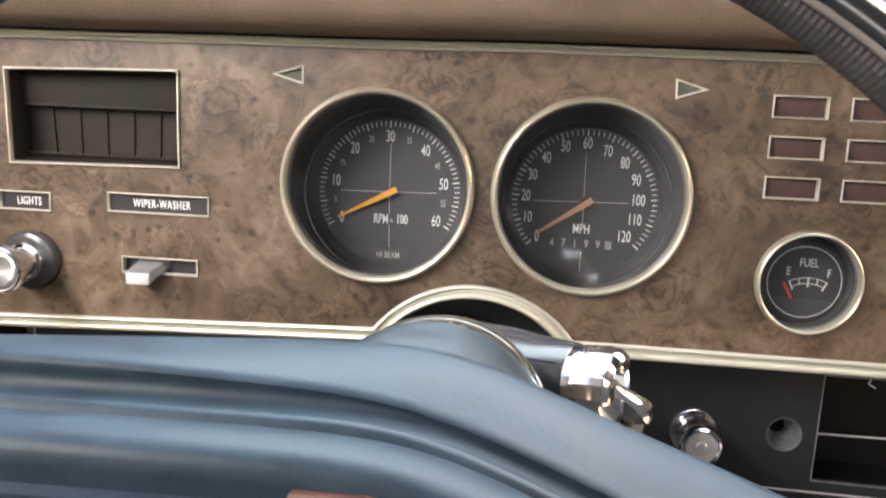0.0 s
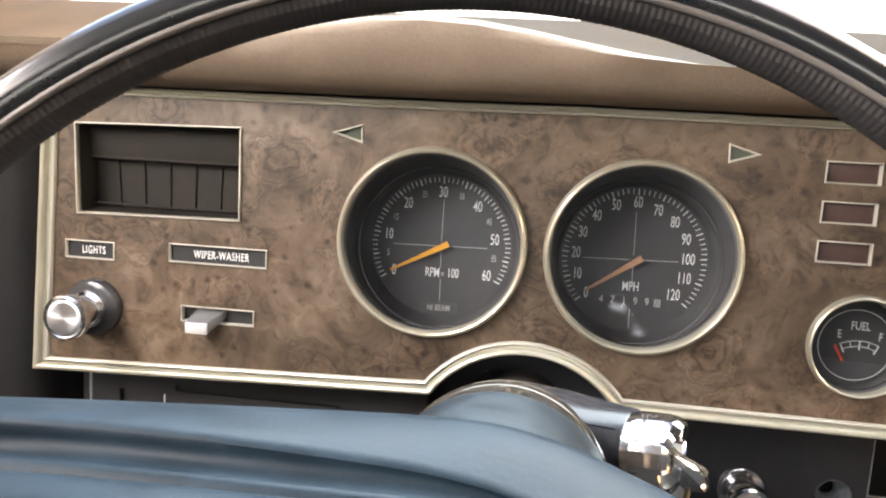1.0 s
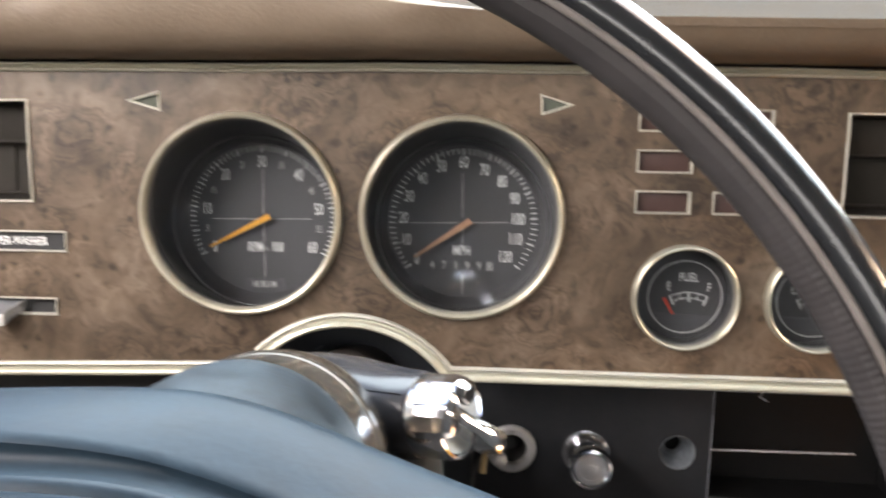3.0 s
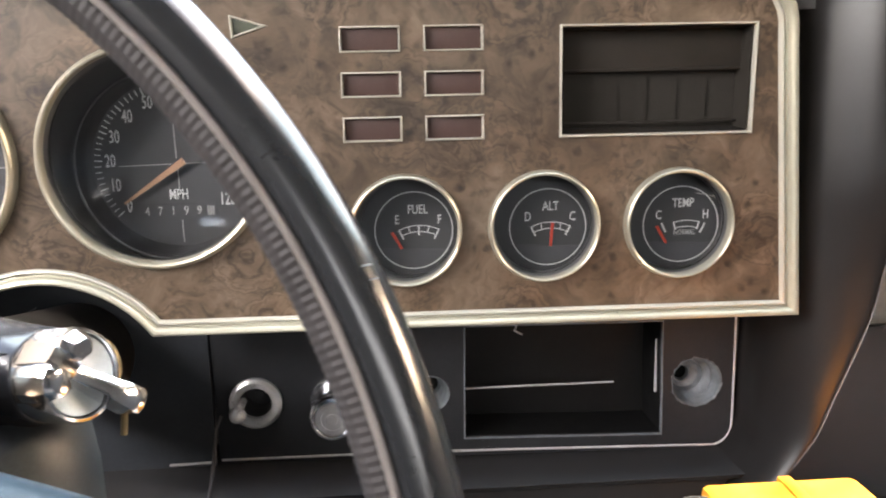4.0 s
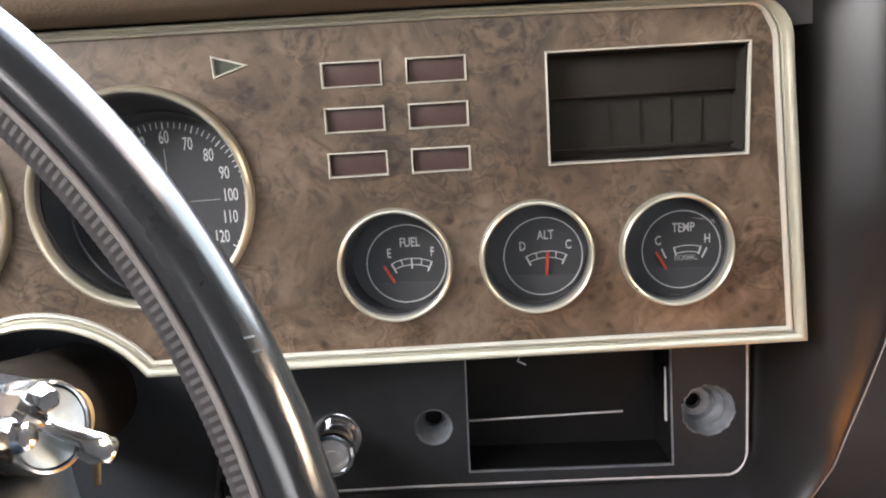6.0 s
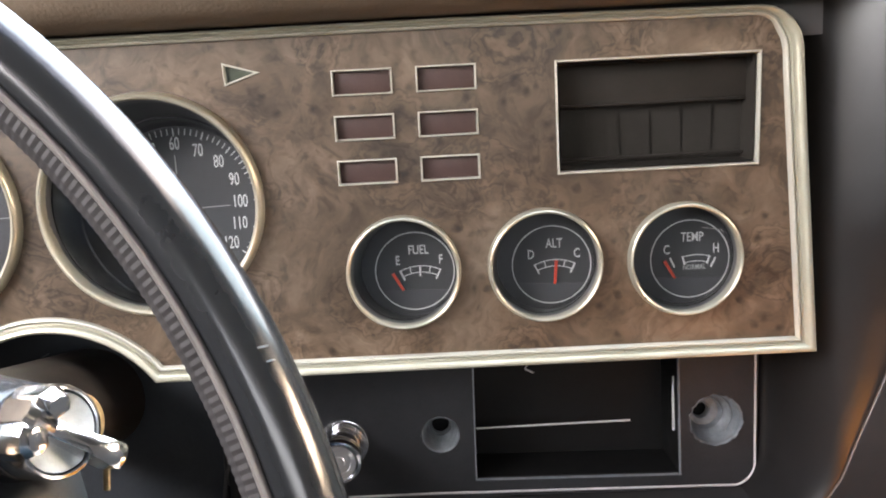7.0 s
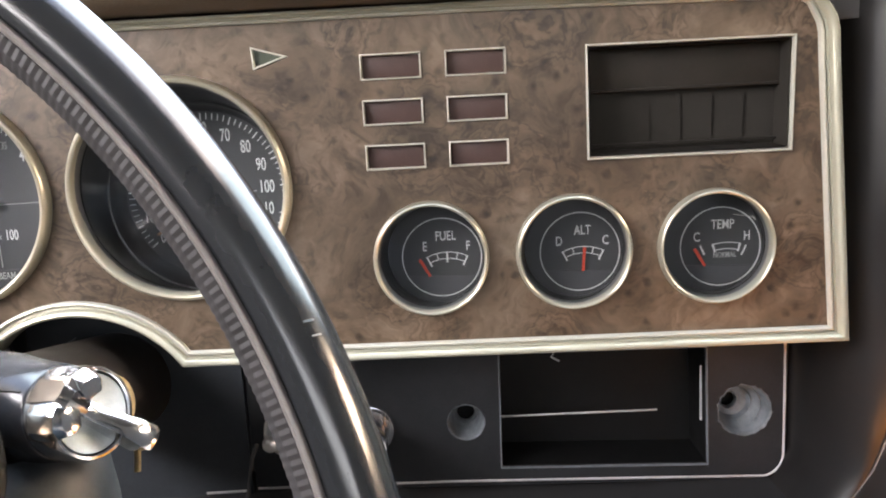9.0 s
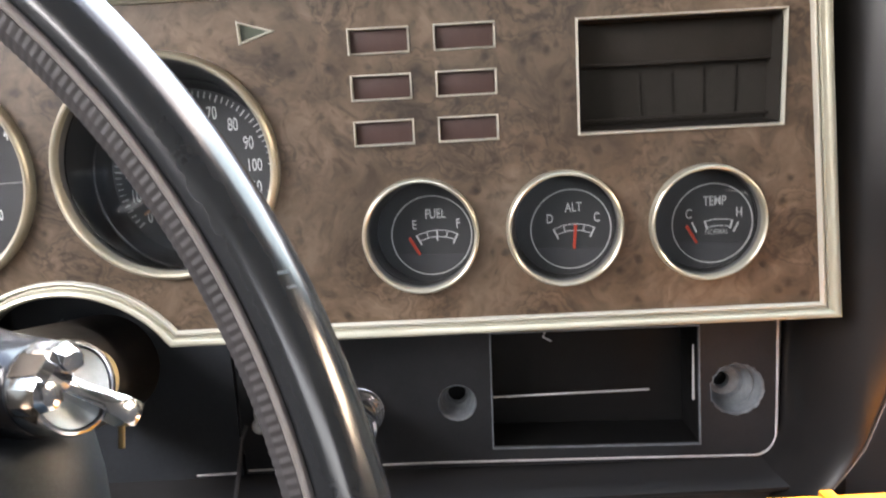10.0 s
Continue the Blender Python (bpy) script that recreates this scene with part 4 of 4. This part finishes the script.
part("upright_strip", tube([(-0.2540, Y - 0.0004, 0.515), (-0.2540, Y - 0.0004, 0.598)], 0.0009, 6), LEVER, heat, "thin bright upright strip")
part("slot_mark", plate(rectangle(-0.2045, -0.2035, 0.5530, 0.5660), (), Y - 0.0006, Y + 0.0005), PRINT, heat)
part("wording", lettering("COOL", -0.1918, 0.5577, 0.0046, Y - 0.0002), PRINT, heat, smooth=0)

lighter = thing("cigarette_lighter", (0.1568, Y, 0.5420), "chrome cigarette lighter with a ridged round knob", "lighter")
part("socket_ring", lathe([(0.0092, -0.002), (0.0092, 0.0012), (0.0098, 0.0028), (0.0104, 0.0028), (0.0109, 0.0016), (0.0114, 0.0016), (0.0119, 0.0032), (0.0126, 0.0034), (0.0131, 0.0024), (0.0136, 0.0026), (0.0142, 0.0016), (0.0144, 0.0)], facing(0.1568, Y, 0.5420)), CHROME, lighter)
part("barrel", lathe([(0, 0.0), (0.0090, 0.0), (0.0090, 0.004), (0.0078, 0.006), (0.0090, 0.009), (0.0080, 0.012), (0.0092, 0.0150), (0.0090, 0.018), (0, 0.018)], facing(0.1568, Y, 0.5420), 48), CHROME, lighter)
bm = lathe([(0, 0.0175), (0.0106, 0.0175), (0.0118, 0.0186), (0.0120, 0.0196), (0.0114, 0.0204), (0.0120, 0.0212), (0.0121, 0.0222), (0.0115, 0.0230), (0.0121, 0.0238), (0.0122, 0.0250), (0.0114, 0.0264), (0.0100, 0.0268), (0.0093, 0.0258), (0, 0.0254)], facing(0.1568, Y, 0.5420), 60)
part("knob", bm, CHROME, lighter, "ridged chrome knob")
part("knob_face", lathe([(0, 0.0270), (0.0030, 0.0268), (0.0032, 0.0264), (0.0060, 0.0263), (0.0062, 0.0266), (0.0090, 0.0265)], facing(0.1568, Y, 0.5420), 48), BRUSHED, lighter, "brushed knob face")

socket = thing("empty_socket", (SOCKET[0], Y, SOCKET[1]), "empty chrome-ringed socket with a loose screw beside it", "socket")
part("ring", lathe([(0.0090, -0.003), (0.0088, 0.0016), (0.0098, 0.0030), (0.0124, 0.0034), (0.0142, 0.0020), (0.0146, 0.0)], facing(SOCKET[0], Y, SOCKET[1])), WORN_CHROME, socket)
part("well", lathe([(0.0090, -0.001), (0.0084, -0.020), (0.0030, -0.021), (0.0026, -0.012), (0, -0.012)], facing(SOCKET[0], Y, SOCKET[1]), 40), DEEP, socket)
part("screw", lathe([(0, 0.0052), (0.0022, 0.0048), (0.0038, 0.0034), (0.0044, 0.0014), (0.0044, 0.0)], facing(0.1060, 0.0300, 0.5426), 24), WORN_CHROME, socket, "small chrome screw head")
part("screw_shank", lathe([(0, 0.0), (0.0020, 0.0), (0.0020, -0.0190), (0, -0.0190)], facing(0.1060, 0.0300, 0.5426), 16), WORN_CHROME, socket)
cable = thing("cable", (0.0906, 0.03, 0.444), "thin black cable hanging down below the socket", "cable")
part("wire", tube([(0.0950, Y - 0.002, 0.537), (0.0922, Y - 0.004, 0.530), (0.0908, Y - 0.006, 0.520), (0.0906, 0.024, 0.506), (0.0908, 0.011, 0.500), (0.0908, 0.012, 0.46), (0.0906, 0.026, 0.446)], 0.0011, 8), DEEP, cable)

# ---- steering column and ignition lock ----
column = thing("steering_column", (0.028, 0.05, 0.54), "dark glossy steering column with a chrome ignition lock", "steering column")
AX = Matrix.Translation((0.0197, -0.188, 0.6190)) @ look((0, 0, 0), (-0.017, -1, 0.188)).to_3x3().to_4x4()
part("jacket", lathe([(0.0, 0.005), (0.0385, 0.005), (0.0400, 0.010), (0.0400, 0.050), (0.0394, 0.0545), (0.0380, 0.0555), (0, 0.0555)], AX, 72), JACKET, column, "dark glossy column jacket")
part("column_tube", lathe([(0.0290, 0.050), (0.0290, 0.110), (0.0280, 0.116), (0.0275, 0.260)], AX, 72), TUNNEL, column, "brown-black column tube")
part("collar", lathe([(0.0385, 0.028), (0.0404, 0.030), (0.0412, 0.033), (0.0404, 0.036), (0.0385, 0.038)], AX, 72), JACKET, column, "thin glossy collar")
F, A = Vector((0.0862, -0.1255, 0.6228)), Vector((0.85, -0.49, 0.14)).normalized()
LOCK = Matrix.Translation(F) @ A.to_track_quat("Z", "Y").to_matrix().to_4x4()
housing = part("lock_housing", lathe([(0, -0.072), (0.0230, -0.072), (0.0215, -0.050), (0.0182, -0.030), (0.0166, -0.0165), (0.0160, -0.0155), (0, -0.0155)], LOCK, 56), COLUMN, column, "dark glossy lock housing")
side_way = (Vector((0, -0.75, 0.66)) - A * Vector((0, -0.75, 0.66)).dot(A)).normalized()
part("seam", tube([F + A * h + side_way * r for h, r in ((-0.058, 0.0221), (-0.050, 0.0215), (-0.040, 0.0198), (-0.030, 0.0182), (-0.018, 0.0168))], 0.0004, 6), VOID, housing, "thin parting line")
lock = part("lock_ring", lathe([(0, -0.0160), (0.0156, -0.0160), (0.0160, -0.0120), (0.0160, -0.0020), (0.0152, 0.0), (0.0142, 0.0002), (0.0136, -0.0014), (0.0134, -0.0050), (0, -0.0062)], LOCK, 64), CHROME, column, "chrome lock ring")
part("lock_face", lathe([(0.0133, -0.0010), (0.0120, -0.0020), (0.0090, -0.0036), (0.0050, -0.0046), (0, -0.0048)], LOCK, 56), LOCK_FACE, lock, "pale dished lock face")
W = Vector((0.023, 0.018, -0.026)).normalized()
W = (W - A * W.dot(A)).normalized()
N = A.cross(W)
rows = []
for s, half, lo, hi in ((-0.0165, 0.0036, -0.012, 0.0035), (-0.0130, 0.0046, -0.006, 0.0050), (-0.0080, 0.0042, -0.005, 0.0030), (-0.0030, 0.0030, -0.005, 0.0010), (0.0020, 0.0028, -0.005, 0.0022), (0.0080, 0.0032, -0.004, 0.0060), (0.0140, 0.0040, -0.002, 0.0085), (0.0190, 0.0044, 0.0005, 0.0095), (0.0212, 0.0038, 0.0015, 0.0092)):
    o = F + W * s
    rows.append([o - N * half * 1.15 + A * lo, o + N * half * 1.15 + A * lo, o + N * half + A * (hi - 0.0008), o + N * half * 0.35 + A * hi, o - N * half * 0.35 + A * hi, o - N * half + A * (hi - 0.0008)])
bm = skin(rows, True)
bm.verts.ensure_lookup_table()
bm.faces.new(bm.verts[:6])
bm.faces.new(bm.verts[-6:])
part("turn_lever", bm, CHROME, lock, "chrome winged turn lever", 25)
up = (Vector((0, 0, 1)) - A * A.z).normalized()
near = A.cross(up)
if near.y > 0:
    near = -near
for way, reach in (((up * 0.95 + near * 0.30).normalized(), 1.0), ((near * 0.95 + up * 0.12).normalized(), 0.55)):
    across = A.cross(way)
    rows = []
    for h, r0, r1, w in ((-0.0110, 0.0110, 0.0162, 0.0058), (-0.0010, 0.0096, 0.0166, 0.0058), (0.0040, 0.0078, 0.0160, 0.0052), (0.0066, 0.0074, 0.0136, 0.0046), (0.0071, 0.0082, 0.0128, 0.0040)):
        rows.append([F + A * (h * reach if h > 0 else h) + way * r + across * v for r, v in ((r0, -w * 0.55), (r0 + 0.0022, -w * 0.95), (r1 - 0.0012, -w), (r1 + 0.0004, -w * 0.5), (r1 + 0.0006, w * 0.5), (r1 - 0.0012, w), (r0 + 0.0022, w * 0.95), (r0, w * 0.55))])
    bm = skin(rows, True)
    bm.verts.ensure_lookup_table()
    bm.faces.new(bm.verts[-8:])
    part("lock_ear", bm, CHROME, lock, "raised chrome ear on the lock ring", 24)
part("key_tab", tube([F + W * 0.0165 + A * 0.002, F + W * 0.0180 + A * 0.0015 - Vector((0, 0, 0.006)), F + W * 0.0172 + A * 0.001 - Vector((0, 0, 0.0135))], 0.0012, 8), BRASS, lock, "small brass key tab")
word = lettering("LOCK", 0, 0, 0.0034, 0, 0.7)
word.transform(Matrix.Translation(F - A * 0.0078 + Vector((-0.002, -0.006, 0.0158))) @ Matrix.Rotation(radians(-48), 4, "X"))
part("wording", word, DEEP, lock, smooth=0)
rows = []
for z, rx, ry in ((0.606, 0.032, 0.022), (0.598, 0.0385, 0.030), (0.580, 0.0405, 0.034), (0.550, 0.0410, 0.035), (0.490, 0.0405, 0.034)):
    rows.append([(0.0400 + rx * math.cos(2 * math.pi * i / 48), -0.106 + ry * math.sin(2 * math.pi * i / 48), z) for i in range(48)])
part("lower_cover", skin(rows, True), COVER, column, "dark blue lower column cover")
q = (Vector((0.49, 0.85, -0.05)) - A * Vector((0.49, 0.85, -0.05)).dot(A)).normalized()
p = A.cross(q)
rows = []
for i in range(13):
    e = q * math.cos(radians(-34 + 68 * i / 12)) + p * math.sin(radians(-34 + 68 * i / 12))
    out = 0.0164 + 0.0022 * math.sin(math.pi * i / 12) ** 0.7
    rows.append([F + e * 0.0150 - A * 0.0040, F + e * out - A * 0.0040, F + e * (out + 0.0002) - A * 0.0032, F + e * out - A * 0.0024, F + e * 0.0150 - A * 0.0022])
part("key_stop", skin(rows, True), BRASS, lock, "pale brass stop plate beside the lock", 40)

# ---- steering wheel ----
C, TILT_W, YAW_W, R = Vector((0.0204, -0.2871, 0.6157)), radians(17.4), radians(6.7), 0.1760
U = Vector((math.cos(YAW_W), math.sin(YAW_W), 0))
NRM = Vector((math.sin(YAW_W) * math.cos(TILT_W), -math.cos(YAW_W) * math.cos(TILT_W), math.sin(TILT_W)))
V = NRM.cross(U)
if V.z < 0:
    V = -V
wheel = thing("steering_wheel", C, "black steering wheel with ribbed rim and wide padded spoke", "steering wheel")


def ring_body(offset_r, offset_n, half_r, half_n, steps, section, ribs=0.0):
    bm = bmesh.new()
    rings = []
    for i in range(steps):
        t = 2 * math.pi * i / steps
        e = U * math.cos(t) + V * math.sin(t)
        o = C + e * (R + offset_r) + NRM * offset_n
        ring = []
        for j in range(section):
            a = 2 * math.pi * j / section
            k = 1.0 + ribs * math.cos(math.pi * i / 2)
            ring.append(bm.verts.new(o + e * half_r * k * math.cos(a) + NRM * half_n * k * math.sin(a)))
        rings.append(ring)
    for i in range(steps):
        a, b = rings[i], rings[(i + 1) % steps]
        for j in range(section):
            bm.faces.new((a[j], a[(j + 1) % section], b[(j + 1) % section], b[j]))
    return bm


part("rim", ring_body(0.0014, 0.0015, 0.0072, 0.0084, 160, 24), RIM, wheel, "glossy black rim", 60)
part("finger_grip", ring_body(-0.0040, 0.0010, 0.0048, 0.0060, 2400, 14, 0.0185), GRIP, wheel, "grey ribbed finger grip", 25)
part("grip_seam", ring_body(-0.0038, 0.0079, 0.0009, 0.0011, 160, 10), SEAM, wheel, "thin raised seam")


PAD_X = (-0.200, -0.130, -0.090, -0.050, -0.020, 0.010, 0.030, 0.045, 0.060, 0.083, 0.104, 0.130, 0.200)
PAD_TOP = (0.6530, 0.6580, 0.6608, 0.6632, 0.6650, 0.6660, 0.6646, 0.6598, 0.6538, 0.6446, 0.6368, 0.6264, 0.5950)
PAD_RIDGE = (0.6570, 0.6610, 0.6634, 0.6638, 0.6630, 0.6614, 0.6570, 0.6514, 0.6454, 0.6350, 0.6252, 0.6130, 0.5770)
PAD_STEP = (0.0072, 0.0072, 0.0072, 0.0068, 0.0058, 0.0044, 0.0034, 0.0036, 0.0038, 0.0040, 0.0042, 0.0042, 0.0042)
PAD_ROLL = (0.0086, 0.0086, 0.0084, 0.0078, 0.0068, 0.0056, 0.0042, 0.0044, 0.0048, 0.0050, 0.0052, 0.0054, 0.0054)


def pad_at(x, values):
    """A height of the spoke pad at x, eased over a few millimetres."""
    return sum(float(np.interp(x + k * 0.004, PAD_X, values)) for k in range(-3, 4)) / 7


rows = []
for i in range(100):
    x = -0.155 + 0.350 * i / 99
    t, r = pad_at(x, PAD_TOP), pad_at(x, PAD_RIDGE)
    s, b = r - pad_at(x, PAD_STEP), r - pad_at(x, PAD_ROLL)
    prof = [(-0.204, t - 0.030), (-0.213, t - 0.0115), (-0.219, t - 0.0042), (-0.226, t - 0.0008), (-0.232, t), (-0.240, 0.62 * t + 0.38 * r + 0.0006), (-0.2480, 0.28 * t + 0.72 * r + 0.0009), (-0.2530, r + 0.0007), (-0.2552, r),
            (-0.2560, r - 0.0010), (-0.2556, 0.55 * r + 0.45 * s), (-0.2558, 0.2 * r + 0.8 * s), (-0.2580, s - 0.0006), (-0.2615, s - 0.0003), (-0.2640, s), (-0.2650, s - 0.0008), (-0.2660, b - 0.0010), (-0.2682, b - 0.0002), (-0.2710, b + 0.0010),
            (-0.2760, b + 0.0015), (-0.2815, b + 0.0012), (-0.2850, b + 0.0002), (-0.2866, b - 0.0020), (-0.2868, b - 0.0055), (-0.2872, b - 0.0088), (-0.2900, b - 0.0100), (-0.2916, b - 0.0200), (-0.2926, b - 0.0400), (-0.2880, b - 0.0900), (-0.2550, b - 0.1000), (-0.2250, b - 0.0800)]
    rows.append([(x, y + 0.018 * max(0.0, abs(x - 0.02) - 0.05), z) for y, z in prof])
pad = part("spoke_pad", skin(rows, True), WHEEL, wheel, "wide padded spoke with a rolled upper edge and a groove", 50)
part("hub_cover", lathe([(0, -0.064), (0.026, -0.063), (0.0325, -0.056), (0.0375, -0.040), (0.0402, -0.022), (0.0413, -0.006), (0.0411, 0.0005), (0.0404, 0.0016), (0.0392, 0.0022), (0, 0.0024)], AX, 72), HUB, wheel, "worn blue-grey hub cover")
part("emblem", plate(rounded(0.0005, 0.0200, 0.632, 0.6508, 0.002), (), -0.2930, -0.2860, 0.0005), EMBLEM, pad, "small copper-coloured emblem")

# ---- centre console and the bright box on it ----
console = thing("centre_console", (0.36, 0.0, 0.0), "dark console between the seats under the dashboard", "console")
part("body", block(0.24, 0.50, -0.36, 0.07, 0.0, 0.455, 0.01), DEEP, console)
box = thing("orange_box", (0.36, -0.085, 0.455), "bright orange plastic box in full sun below the dashboard", "box")
part("shell", block(0.3275, 0.4013, -0.130, -0.050, 0.4555, 0.5318, 0.004), ORANGE, box)
part("rib", block(0.3645, 0.3710, -0.1315, -0.0490, 0.4556, 0.5326, 0.001), ORANGE, box)
part("end_cap", lathe([(0, 0), (0.007, 0), (0.0075, 0.004), (0.007, 0.010), (0, 0.010)], Matrix.Translation((0.3172, -0.062, 0.5235)) @ Matrix.Rotation(radians(90), 4, "Y"), 24), BLACK, box, "black knurled end cap")

# ---- wear ----
def sliver(points, r, squash, normal):
    """A thin mark that lies on a surface."""
    bm = tube(points, r, 6)
    at = Vector(points[len(points) // 2])
    for v in bm.verts:
        v.co -= normal * (v.co - at).dot(normal) * (1 - squash)
    return bm


rim_out = Vector((0.50, -0.74, 0.45)).normalized()
rim = next(ob for ob in wheel.children if ob.name.startswith("rim"))
for x, y, z, s in ((0.1847, -0.2550, 0.6862, 0.0006), (0.1859, -0.2554, 0.6838, 0.0005)):
    p = Vector((x, y, z))
    along = rim_out.cross(Vector((0, 0, 1))).normalized()
    part("scuff", sliver([p - along * s * 1.6, p, p + along * s * 1.6], s * 0.34, 0.35, rim_out), RUBBER, rim, "small pale scuff")
for owner, x, y, z in (("speedometer", 0.0505, -0.0060, 0.6435), ("temperature_gauge", 0.3112, -0.0054, 0.6270)):
    ring = next(ob for ob in bpy.data.objects[owner].children if ob.name.startswith("bezel"))
    part("nick", sliver([(x - 0.0006, y, z + 0.0005), (x, y, z), (x + 0.0007, y, z - 0.0002)], 0.0005, 0.5, Vector((0, -1, 0))), DEEP, ring, "dark nick in the bezel")
glass = next(ob for ob in bpy.data.objects["temperature_gauge"].children if ob.name.startswith("lens"))
part("scratch", sliver([(0.3400, 0.0026, 0.6582), (0.3450, 0.0026, 0.6574), (0.3500, 0.0026, 0.6562)], 0.00014, 0.5, Vector((0, -1, 0))), DIM_PRINT, glass, "fine scratch")
part("scratch", sliver([(0.3490, 0.0026, 0.6570), (0.3504, 0.0026, 0.6552)], 0.00014, 0.5, Vector((0, -1, 0))), DIM_PRINT, glass, "fine scratch")
